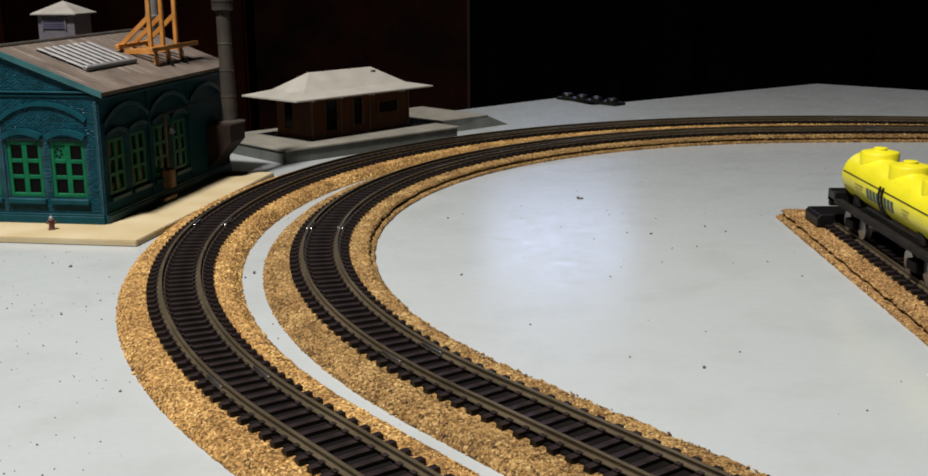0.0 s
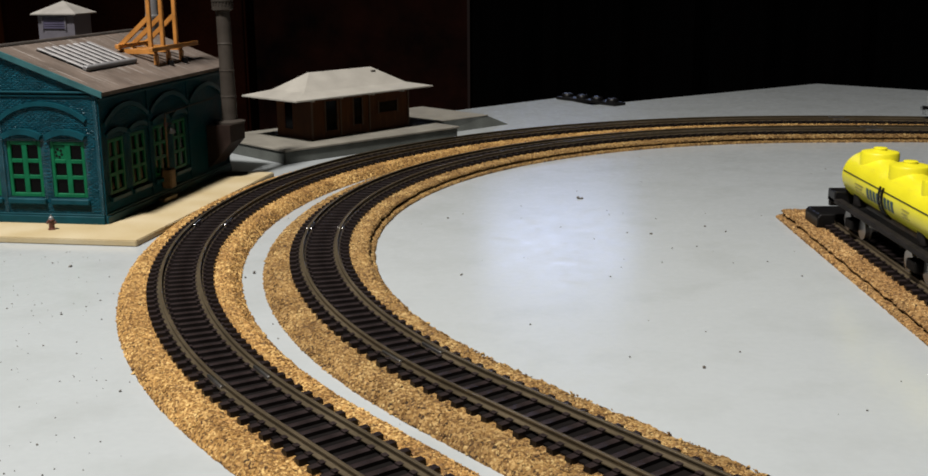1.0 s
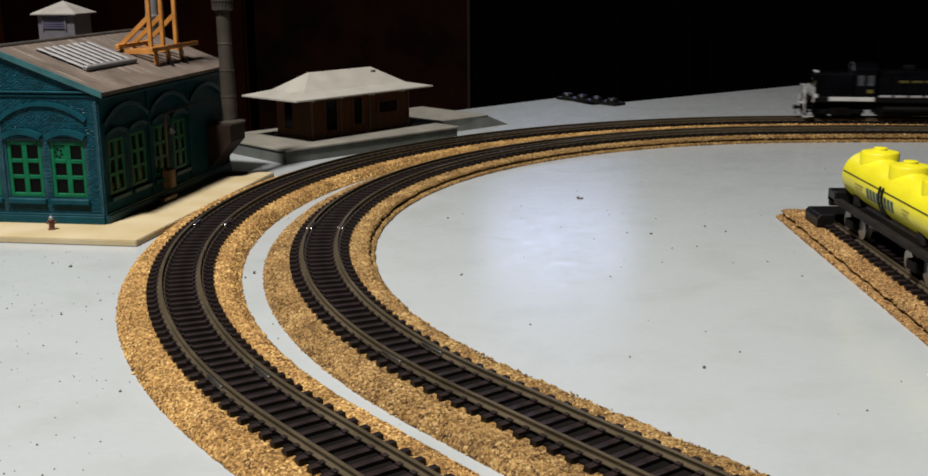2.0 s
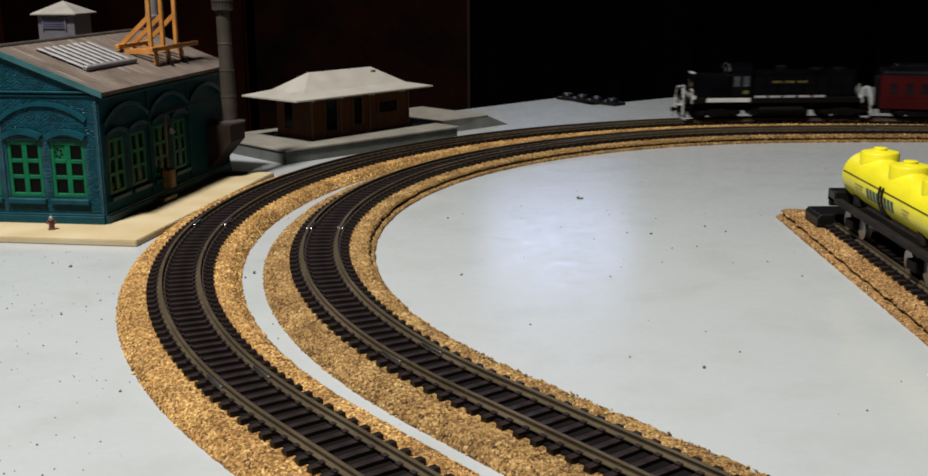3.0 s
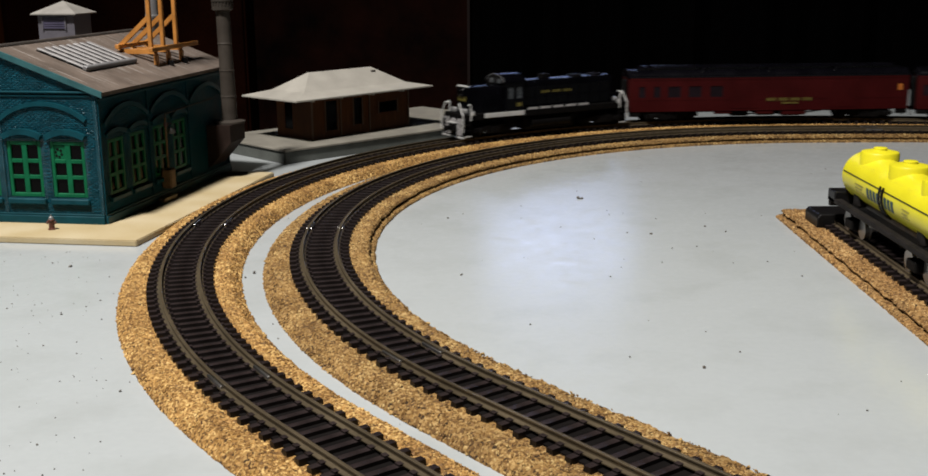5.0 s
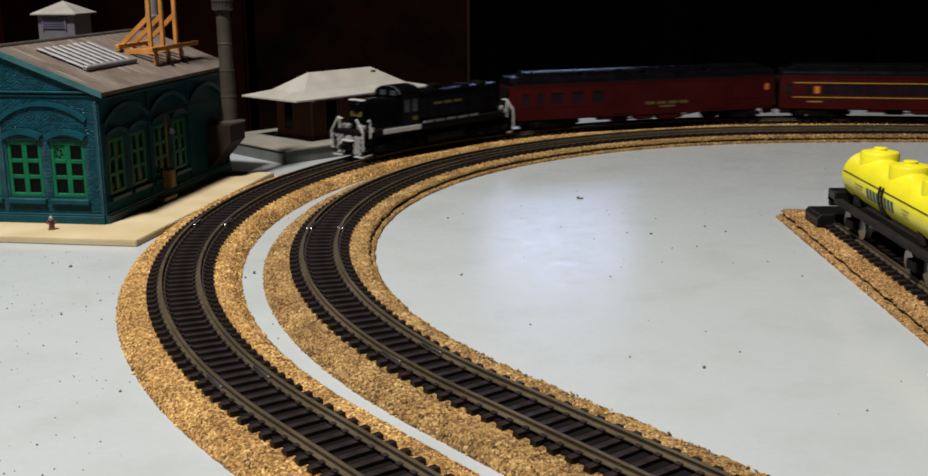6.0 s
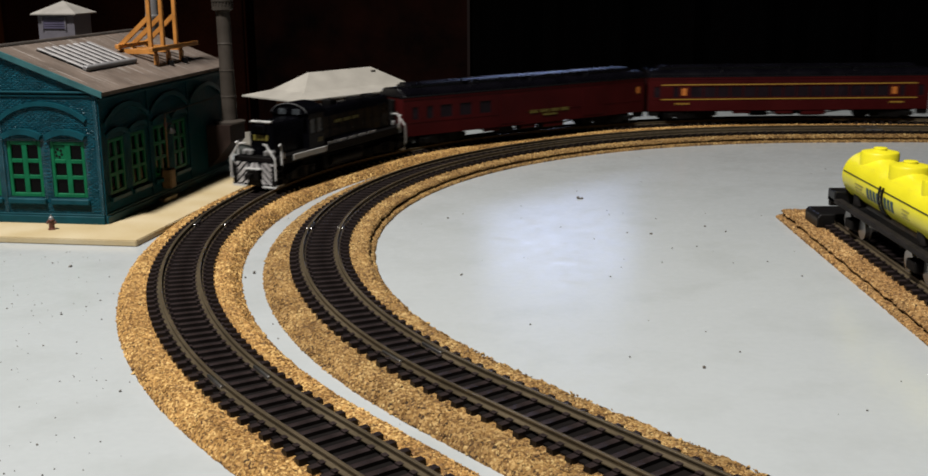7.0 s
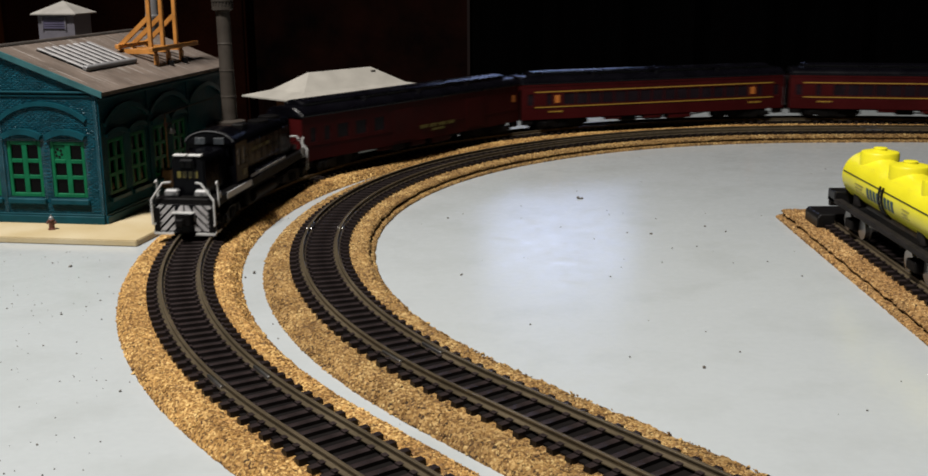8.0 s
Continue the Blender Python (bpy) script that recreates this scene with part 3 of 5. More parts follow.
    for x in (0.0274, 0.0445):
        wall_grid(cab, -0.0135, 0.0135, 0.0180, 0.0440, [(-0.0128, -0.0102, 0.030, 0.040), (0.0102, 0.0128, 0.030, 0.040)], x, x + 0.001, lambda a, d, z: Vector((d, a, z)))
    cab_ob = part("cab", cab, LOCO_BLACK, loco)
    for s in (-1, 1):
        for a in (0.0295, 0.0378):
            part("cab_window", box(shell(), a, a + 0.0057, min(s * 0.0138, s * 0.0141), max(s * 0.0138, s * 0.0141), 0.0300, 0.0395), mat_window(), cab_ob, "dull grey cab window")
    for s in (-1, 1):
        part("cab_number", box(shell(), 0.0300, 0.0350, min(s * 0.0145, s * 0.0147), max(s * 0.0145, s * 0.0147), 0.0235, 0.0265), YLETTER, cab_ob, "yellow number bar")
    roof = shell()
    arc = [(0.0150 * math.sin(a), 0.0430 + 0.0072 * math.cos(a)) for a in [radians(-90 + 180 * i / 16) for i in range(17)]]
    prism(roof, arc, 0.0266, 0.0468, "x")
    part("cab_roof", roof, LOCO_BLACK, loco, smooth=True)
    rim = shell()
    pts = [Vector((0.0472, 0.0140 * math.sin(a), 0.0428 + 0.0071 * math.cos(a))) for a in [radians(-80 + 160 * i / 14) for i in range(15)]]
    tube(rim, pts, 0.00024, 6)
    part("roof_rim", rim, RIM, loco, "thin grey rim of the arched cab roof")
    for y in (-0.0085, 0.0025):
        part("front_window", box(shell(), 0.0466, 0.0471, y, y + 0.006, 0.0424, 0.0462, 0.0002), mat_window(), loco, "dull grey cab end window")
    # short hood front: lamp strip, number bars
    part("lamp_housing", box(shell(), 0.0785, 0.0815, -0.0042, 0.0042, 0.0342, 0.0400, 0.0010), LOCO_BLACK, loco)
    for y in (-0.0019, 0.0019):
        hl = shell()
        rod(hl, (0.0812, y, 0.0371), (0.0822, y, 0.0371), 0.0015, seg=12)
        part("headlight", hl, DARKGLASS, loco, "unlit grey headlight lens")
    for y0, y1 in ((-0.0078, -0.0004), (0.0004, 0.0078)):
        part("hood_trim", box(shell(), 0.0768, 0.0797, y0, y1, 0.0410, 0.0422, 0.0003), WHITE, loco, "white strip over the short hood")
    for i in range(4):
        y = -0.0060 + i * 0.0031
        part("number_bar", box(shell(), 0.0791, 0.0794, y, y + 0.0021, 0.0296, 0.0331), NUMBER, loco, "yellow number bar")
    # both ends: pilot, stripes, rails
    for s in (-1, 1):
        x = 0.0875 if s > 0 else -0.0790
        lo, hi = sorted((x - s * 0.0010, x))
        part("pilot", box(shell(), lo, hi, -0.0172, 0.0172, 0.0015, 0.0170, 0.0002), LOCO_BLACK, loco)
        for side in (-1, 1):
            for k in range(6):
                poly = stripe_poly(0.0090 + k * 0.0046, 0.0030, 0.0052, 0.0168, 0.0028, 0.0165)
                st = shell()
                prism(st, [(side * yy, zz) for yy, zz in poly], *sorted((x, x + s * 0.0003)), axis="x")
                part("pilot_stripe", st, DULLWHITE, loco, "worn white diagonal warning stripe")
            r = shell()
            y = side * 0.0160
            tube(r, [Vector((x, y, 0.0060)), Vector((x + s * 0.0016, y + side * 0.0012, 0.0065)), Vector((x + s * 0.0016, y + side * 0.0012, 0.0195)), Vector((x + s * 0.0012, side * 0.0105, 0.0285)),
                     Vector((x - s * 0.001, side * 0.0070, 0.0285))], 0.00055, 8)
            part("end_rail", r, WHITE, loco, "white bent-wire handrail", smooth=True)
            r = shell()
            tube(r, [Vector((x - s * 0.0062, side * 0.0168, 0.0150)), Vector((x - s * 0.0062, side * 0.0168, 0.0275)), Vector((x - s * 0.0050, side * 0.0168, 0.0285)), Vector((x - s * 0.0040, side * 0.0168, 0.0275))], 0.00055, 8)
            part("corner_rail", r, WHITE, loco, "white bent-wire handrail", smooth=True)
            part("step_plate", box(shell(), *sorted((x - s * 0.002, x + s * 0.0012)), *sorted((side * 0.0062, side * 0.0168)), 0.0008, 0.0018), WHITE, loco, "white lower step edge")
            part("deck_light", box(shell(), *sorted((x - s * 0.0075, x - s * 0.0035)), *sorted((side * 0.0045, side * 0.0120)), 0.0200, 0.0240, 0.0009), SILVER, loco, "grey equipment box on the end deck")
        for side in (-1, 1):
            st = shell()
            prism(st, [(side * yy, zz) for yy, zz in ((0.0004, 0.0128), (0.0046, 0.0128), (0.0020, 0.0164), (0.0004, 0.0164))], *sorted((x, x + s * 0.0003)), axis="x")
            part("pilot_stripe", st, DULLWHITE, loco, "worn white patch over the coupler")
            part("marker_plate", box(shell(), *sorted((x - s * 0.0095, x - s * 0.0068)), *sorted((side * 0.0166, side * 0.0173)), 0.0190, 0.0226, 0.0004), WHITE, loco, "small white plate at the deck corner")
        part("coupler_lever", box(shell(), *sorted((x, x + s * 0.0034)), -0.0060, 0.0060, 0.0126, 0.0131), WHITE, loco, "thin white bar over the coupler")
        part("coupler_pocket", box(shell(), *sorted((x - s * 0.002, x + s * 0.0032)), -0.0045, 0.0045, 0.0055, 0.0125, 0.0007), CHASSIS, loco)
        add_coupler(loco, x, s)
    for s in (-1, 1):
        r = shell()
        pts = [Vector((-0.069, s * 0.0165, 0.018))] + [Vector((-0.0689, s * 0.0165, 0.0285)), Vector((0.026, s * 0.0165, 0.0285))]
        tube(r, pts, 0.0003, 6)
        part("side_rail", r, LOCO_BLACK, loco)
    trucks = [add_truck(loco, x, 0.030, 0.0060, "black two-axle locomotive truck") for x in (0.058, -0.058)]
    return loco, trucks


WINDOW_GREY = []


def mat_window():
    if not WINDOW_GREY:
        WINDOW_GREY.append(mat("cab_glass", (0.035, 0.04, 0.045), 0.25, 0, 0.3, 150, 0, 500))
    return WINDOW_GREY[0]


def build_car(kind, label):
    car = thing("passenger_car", pose(0, 0, 0), label, "passenger car", "passenger cars of the train")
    L = 0.1265
    if kind == "combine":
        wins = [(c - w, c + w, 0.0220, 0.0318) for c, w in ((0.0485, 0.0058), (0.0680, 0.0058), (0.0865, 0.0058), (0.1020, 0.0030), (0.1155, 0.0028))]
    else:
        wins = [(-0.0895 + i * 0.01195, -0.0785 + i * 0.01195, 0.0216, 0.0312) for i in range(15)]
        wins += [(*sorted((e * a, e * b)), 0.0216, 0.0312) for e in (-1, 1) for a, b in ((0.0995, 0.1040), (0.1160, 0.1215))]
    body = shell()
    for d0, d1 in ((-0.0170, -0.0160), (0.0160, 0.0170)):
        wall_grid(body, -L, L, 0.0095, 0.0395, wins, d0, d1, lambda a, d, z: Vector((a, d, z)))
    for x in (-L, L - 0.001):
        wall_grid(body, -0.0159, 0.0159, 0.0095, 0.0395, [(-0.0045, 0.0045, 0.0105, 0.0335)], x, x + 0.001, lambda a, d, z: Vector((d, a, z)))
    box(body, -L + 0.0011, L - 0.0011, -0.0159, 0.0159, 0.0096, 0.0106)
    side = part("body", body, TUSCAN, car)
    for s in (-1, 1):
        y0, y1 = sorted((s * 0.0163, s * 0.0165))
        for a0, a1, z0, z1 in wins:
            part("window", box(shell(), a0, a1, y0, y1, z0, z1), COACHGLASS, side, "dull dark window pane")
        part("sill_rail", box(shell(), -L, L, *sorted((s * 0.0170, s * 0.0172)), 0.0195, 0.0203), TUSCAN, side)
        part("letter_board", box(shell(), -L, L, *sorted((s * 0.0170, s * 0.0173)), 0.0375, 0.0394), TUSCAN, side)
        if kind == "combine":
            for x in (0.022, -0.066):
                door = shell()
                box(door, x - 0.012, x + 0.012, *sorted((s * 0.0170, s * 0.0173)), 0.0115, 0.0350, 0.0002)
                part("baggage_door", door, TUSCAN, side)
            bars(side, -0.038, 0.006, 0.0180, 0.0026, s * 0.0173, 20, YLETTER, gap=0.35)
            bars(side, -0.0255, -0.0100, 0.0152, 0.0017, s * 0.0173, 6, YLETTER)
            part("emblem", box(shell(), -0.1205, -0.1168, *sorted((s * 0.0170, s * 0.0172)), 0.0262, 0.0318, 0.0001), ORANGE_MARK, side, "orange emblem plate")
        else:
            part("stripe", box(shell(), -0.1150, 0.1150, *sorted((s * 0.0170, s * 0.0172)), 0.0323, 0.0332), GOLD, side, "thin gold stripe")
            part("stripe", box(shell(), -0.1150, 0.1150, *sorted((s * 0.0172, s * 0.0174)), 0.0194, 0.0203), GOLD, side, "thin gold stripe")
            for x in (-0.0945, 0.0945) if kind == "coach" else ():
                part("emblem", box(shell(), x - 0.0022, x + 0.0022, *sorted((s * 0.0170, s * 0.0172)), 0.0232, 0.0296, 0.0001), ORANGE_MARK, side, "orange emblem plate")
            bars(side, 0.090, 0.103, 0.0152, 0.0014, s * 0.0172, 6, GOLD)
            bars(side, -0.103, -0.090, 0.0152, 0.0014, s * 0.0172, 6, GOLD)
    roof = shell()
    half = ((0.0176, 0.0396), (0.0177, 0.0408), (0.0160, 0.0436), (0.0120, 0.0452), (0.0092, 0.0456))
    prism(roof, [(y, z) for y, z in half] + [(-y, z) for y, z in half[::-1]], -L - 0.0008, L + 0.0008, "x")
    bmesh.ops.bevel(roof, geom=[e for e in roof.edges if abs(e.verts[0].co.x - e.verts[1].co.x) < 1e-6 and max(e.verts[0].co.z, e.verts[1].co.z) > 0.041], offset=0.0022, segments=3, affect="EDGES")
    rf = part("roof", roof, CARROOF, car, "glossy black clerestory roof", smooth=True)
    cl = shell()
    top = ((0.0088, 0.0450), (0.0088, 0.0472), (0.0098, 0.0474), (0.0096, 0.0482), (0.0060, 0.0491), (0, 0.0494))
    prism(cl, list(top) + [(-y, z) for y, z in top[::-1][1:]], -L + 0.010, L - 0.010, "x")
    bmesh.ops.bevel(cl, geom=[e for e in cl.edges if abs(e.verts[0].co.x - e.verts[1].co.x) < 1e-6 and max(e.verts[0].co.z, e.verts[1].co.z) > 0.0475], offset=0.0025, segments=3, affect="EDGES")
    part("clerestory", cl, CARROOF, rf, smooth=True)
    for i in range(7):
        v = shell()
        x = -0.09 + i * 0.03
        lathe(v, ((0.0018, 0.0440), (0.0018, 0.0470), (0.0012, 0.0475)), 10, pose(x, 0.0125 if i % 2 else -0.0125, 0))
        part("roof_vent", v, CARROOF, rf)
    under = shell()
    box(under, -0.118, 0.118, -0.0035, 0.0035, 0.0070, 0.0095)
    for a, b, y, z in ((-0.030, -0.012, 0.006, 0.0042), (-0.006, 0.010, 0.005, 0.0048), (0.018, 0.034, 0.006, 0.0045)):
        for s in (-1, 1):
            box(under, a, b, *sorted((s * y, s * 0.0140)), z, 0.0095, 0.0008)
    for s in (-1, 1):
        tube(under, [Vector((-0.055, s * 0.012, 0.0092)), Vector((-0.03, s * 0.012, 0.0062)), Vector((0.03, s * 0.012, 0.0062)), Vector((0.055, s * 0.012, 0.0092))], 0.0006, 6)
    part("underframe", under, CHASSIS, car)
    for a, b, z in ((-0.034, -0.012, 0.0050), (-0.004, 0.012, 0.0060), (0.034, 0.050, 0.0066)):
        for s in (-1, 1):
            part("equipment_box", box(shell(), a, b, *sorted((s * 0.0142, s * 0.0164)), z, 0.0096, 0.0006), TUSCAN, car, "dark red equipment box under the floor")
    for s in (-1, 1):
        part("diaphragm", box(shell(), *sorted((s * L, s * (L + 0.0035))), -0.0060, 0.0060, 0.0100, 0.0375, 0.0008), CHASSIS, car, "black end diaphragm")
        add_coupler(car, s * (L - 0.004), s)
        for y in (-0.0145, 0.0145):
            part("end_step", box(shell(), *sorted((s * (L - 0.010), s * L)), *sorted((y - 0.0018, y + 0.0018)), 0.0050, 0.0094, 0.0004), CHASSIS, car)
    trucks = [add_truck(car, x, 0.038, 0.0052, "black three-axle passenger car truck", axles=3) for x in (0.090, -0.090)]
    return car, trucks


def train():
    loco = build_locomotive()
    cars = [build_car("combine", "dark red baggage passenger car with a black clerestory roof"),
            build_car("coach", "dark red passenger coach with gold stripes and orange emblems"),
            build_car("plain coach", "dark red passenger coach with gold stripes and no emblem")]
    return loco, cars


def ride(vehicle, trucks, back, half):
    """Roll a vehicle whose middle is back metres behind the leading coupler, its trucks half metres from the middle."""
    rows, turns = [], ([], [])
    for i in range(41):
        t = i * 0.2
        s = front_at(t) - back
        f, r = OUTER(s + half), OUTER(s - half)
        h = math.atan2(f[1] - r[1], f[0] - r[0])
        rows.append((t, pose((f[0] + r[0]) / 2, (f[1] + r[1]) / 2, Z_RAIL, 0, 0, math.degrees(h))))
        for k, (e, x) in enumerate(((f, half), (r, -half))):
            d = (e[2] - h + math.pi) % (2 * math.pi) - math.pi
            turns[k].append((t, pose(x, 0, 0, 0, 0, math.degrees(d))))
    walk(vehicle, rows)
    for tr, tt in zip(trucks, turns):
        walk(tr, tt)


# ---- more materials ----
def brick_paint(name, color, along, gloss):
    """Moulded brickwork: courses as relief, uneven faces."""
    m = mat(name, color, 0.33, 0, 0.34, 110, 0, 1400, gloss)
    nt = m.node_tree
    bsdf, co = nt.nodes["Principled BSDF"], nt.nodes["Texture Coordinate"]
    dot = nt.nodes.new("ShaderNodeVectorMath")
    dot.operation = "DOT_PRODUCT"
    dot.inputs[1].default_value = along
    sep, comb = nt.nodes.new("ShaderNodeSeparateXYZ"), nt.nodes.new("ShaderNodeCombineXYZ")
    nt.links.new(co.outputs["Object"], dot.inputs[0])
    nt.links.new(co.outputs["Object"], sep.inputs[0])
    nt.links.new(dot.outputs["Value"], comb.inputs["X"])
    nt.links.new(sep.outputs["Z"], comb.inputs["Y"])
    br = nt.nodes.new("ShaderNodeTexBrick")
    br.inputs["Scale"].default_value = 1000
    br.inputs["Brick Width"].default_value, br.inputs["Row Height"].default_value = 3.1, 1.25
    br.inputs["Mortar Size"].default_value, br.inputs["Mortar Smooth"].default_value = 0.22, 0.6
    br.inputs["Color1"].default_value, br.inputs["Color2"].default_value, br.inputs["Mortar"].default_value = (1, 1, 1, 1), (0.55, 0.55, 0.55, 1), (0, 0, 0, 1)
    nt.links.new(comb.outputs["Vector"], br.inputs["Vector"])
    rough = nt.nodes["Noise Texture.001"]
    mul = nt.nodes.new("ShaderNodeMath")
    mul.operation = "MULTIPLY_ADD"
    nt.links.new(rough.outputs["Fac"], mul.inputs[0])
    mul.inputs[1].default_value = 0.9
    nt.links.new(br.outputs["Color"], mul.inputs[2])
    b = nt.nodes.new("ShaderNodeBump")
    b.inputs["Strength"].default_value, b.inputs["Distance"].default_value = 1.0, 0.00085
    nt.links.new(mul.outputs[0], b.inputs["Height"])
    nt.links.new(b.outputs["Normal"], bsdf.inputs["Normal"])
    return m


def plank_paint(name, color, turn, scale, vary=0.3, scrape=(0.26, 0.24, 0.22)):
    """Weathered boards: lines down the slope with pale scrapes."""
    m = mat(name, color, 0.55, 0, vary, 60, 0, 1200, 0.12)
    nt = m.node_tree
    bsdf, co = nt.nodes["Principled BSDF"], nt.nodes["Texture Coordinate"]
    mp = nt.nodes.new("ShaderNodeMapping")
    mp.vector_type = "TEXTURE"
    mp.inputs["Rotation"].default_value = (0, 0, radians(turn))
    wv = nt.nodes.new("ShaderNodeTexWave")
    wv.wave_type, wv.bands_direction, wv.wave_profile = "BANDS", "X", "SAW"
    wv.inputs["Scale"].default_value = scale
    nt.links.new(co.outputs["Object"], mp.inputs["Vector"])
    nt.links.new(mp.outputs["Vector"], wv.inputs["Vector"])
    b = nt.nodes.new("ShaderNodeBump")
    b.inputs["Strength"].default_value, b.inputs["Distance"].default_value = 0.55, 0.0004
    nt.links.new(wv.outputs["Fac"], b.inputs["Height"])
    nt.links.new(b.outputs["Normal"], bsdf.inputs["Normal"])
    scr = nt.nodes.new("ShaderNodeTexNoise")
    st = nt.nodes.new("ShaderNodeMapping")
    st.inputs["Scale"].default_value = (900, 25, 25)
    nt.links.new(mp.outputs["Vector"], st.inputs["Vector"])
    nt.links.new(st.outputs["Vector"], scr.inputs["Vector"])
    scr.inputs["Scale"].default_value = 1
    rp = nt.nodes.new("ShaderNodeValToRGB")
    rp.color_ramp.elements[0].position, rp.color_ramp.elements[1].position = 0.61, 0.68
    nt.links.new(scr.outputs["Fac"], rp.inputs["Fac"])
    mx = nt.nodes.new("ShaderNodeMix")
    mx.data_type = "RGBA"
    old = bsdf.inputs["Base Color"].links[0].from_socket
    nt.links.new(rp.outputs["Color"], mx.inputs["Factor"])
    nt.links.new(old, mx.inputs[6])
    mx.inputs[7].default_value = (*scrape, 1)
    nt.links.new(mx.outputs[2], bsdf.inputs["Base Color"])
    return m


U, V = Vector((-0.9889, 0.1483, 0)), Vector((0.2000, 0.9798, 0))
SHED = Matrix(((U.x, V.x, 0, -0.2066), (U.y, V.y, 0, 0.6355), (0, 0, 1, 0.0035), (0, 0, 0, 1)))
SHED_AT = Matrix.Translation(SHED.translation)
TO_SHED = SHED_AT.inverted() @ SHED
TEAL_F = brick_paint("teal_brick", (0.0026, 0.049, 0.071), U, 0.36)
TEAL_S = brick_paint("teal_brick_side", (0.0026, 0.049, 0.071), V, 0.06)
TEAL = mat("teal_paint", (0.0034, 0.046, 0.062), 0.36, 0, 0.25, 120, 0.15, 1200, 0.14)
TEAL_BRICK = mat("teal_brick_paint", (0.0026, 0.049, 0.071), 0.42, 0, 0.40, 160, 0.25, 1800, 0.13)
TEAL_EDGE = mat("teal_trim", (0.0252, 0.09765, 0.1071), 0.4, 0, 0.25, 200, 0.15, 1200)
GREEN = mat("green_window_paint", (0.0034, 0.102, 0.043), 0.38, 0, 0.22, 150, 0.1, 1200, 0.14)
ROOF = plank_paint("weathered_roof", (0.128, 0.101, 0.084), 78.5, 70)
ROOFDARK = mat("dark_ridge", (0.0567, 0.04725, 0.04095), 0.6, 0, 0.3, 100, 0.2, 900)
GREY = mat("grey_plastic", (0.1512, 0.148, 0.1512), 0.5, 0, 0.2, 120, 0.1, 900)
SLAT = mat("slat_grey", (0.250, 0.240, 0.240), 0.5, 0, 0.30, 160, 0.1, 900)
PALE = mat("pale_grey_plastic", (0.095, 0.090, 0.108), 0.5, 0, 0.15, 120, 0.1, 900)
LOUVRE = mat("violet_grey_louvre", (0.063, 0.0567, 0.1008), 0.5, 0, 0.2, 120, 0.1, 900)
CUPOLA_ROOF = mat("cupola_roof_grey", (0.24, 0.225, 0.205), 0.6, 0, 0.2, 90, 0.15, 800)
CREAM = mat("cream_roof", (0.3528, 0.3339, 0.2961), 0.6, 0, 0.10, 70, 0.15, 800)
ORANGE = mat("orange_timber", (0.45, 0.185, 0.036), 0.45, 0, 0.30, 90, 0.2, 900)
STACK = mat("stack_grey_brown", (0.043, 0.036, 0.030), 0.5, 0, 0.30, 90, 0.2, 800, 0.2)
HOPPER = mat("dark_brown_plastic", (0.02142, 0.01323, 0.01071), 0.55, 0, 0.3, 90, 0.2, 800, 0.12)
BASEWOOD = mat("pale_base_board", (0.4413, 0.3450, 0.1850), 0.55, 0, 0.06, 30, 0.15, 900, 0.3, tint=(0.466, 0.395, 0.260))
TIMBER = mat("brown_post", (0.0756, 0.03906, 0.0189), 0.6, 0, 0.3, 150, 0.3, 900)
TANWOOD = mat("tan_post", (0.150, 0.092, 0.045), 0.6, 0, 0.5, 220, 0.4, 900, 0.2)
PRINT = mat("faint_print", (0.30, 0.27, 0.04), 0.5, 0, 0.3, 300, 0.0, 1200)
STATION_WOOD = plank_paint("station_brown", (0.080, 0.029, 0.0085), 46, 60, 0.35, (0.11, 0.044, 0.015))
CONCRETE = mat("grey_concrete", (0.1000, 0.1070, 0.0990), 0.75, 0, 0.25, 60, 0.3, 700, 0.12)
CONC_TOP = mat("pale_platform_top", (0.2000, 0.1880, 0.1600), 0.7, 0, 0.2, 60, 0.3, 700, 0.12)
HYDRANT = mat("hydrant_red_brown", (0.0819, 0.02205, 0.01386), 0.4, 0, 0.3, 300, 0.1, 1500)
YELLOW = mat("yellow_plastic", (0.70, 0.63, 0.018), 0.36, 0, 0.06, 60, 0.05, 800)
TEALLET = mat("dark_teal_lettering", (0.006, 0.040, 0.052), 0.45, 0, 0.15, 300, 0, 900)
BLACKPL = mat("black_plastic", (0.0060, 0.0056, 0.0056), 0.38, 0, 0.4, 120, 0.2, 1200, 0.22)
DUSTY = mat("dusty_black", (0.0110, 0.0092, 0.0085), 0.65, 0, 0.8, 180, 0.35, 1500, 0.15)


def put_shed(bm):
    bm.transform(TO_SHED)
    return bm


def arch_bm(c, half, z, rise, wide, proud, side):
    """A raised segmental arch band on the front (side 0) or flank (side 1) wall."""
    r = (half * half + rise * rise) / (2 * rise)
    span = math.asin(half / r)
    bm, n = shell(), 14
    rows = []
    for i in range(n + 1):
        t = -span + 2 * span * i / n
        row = []
        for k, d in ((r, 0.0), (r, -proud), (r + wide, -proud), (r + wide, 0.0)):
            a, h = c + k * math.sin(t), z + rise - r + k * math.cos(t)
            row.append(bm.verts.new((a, d, h) if side == 0 else (d, a, h)))
        rows.append(row)
    for A, B in zip(rows, rows[1:]):
        for j in range(4):
            bm.faces.new((A[j], A[(j + 1) % 4], B[(j + 1) % 4], B[j]))
    bm.faces.new(rows[0])
    bm.faces.new(rows[-1])
    return bm


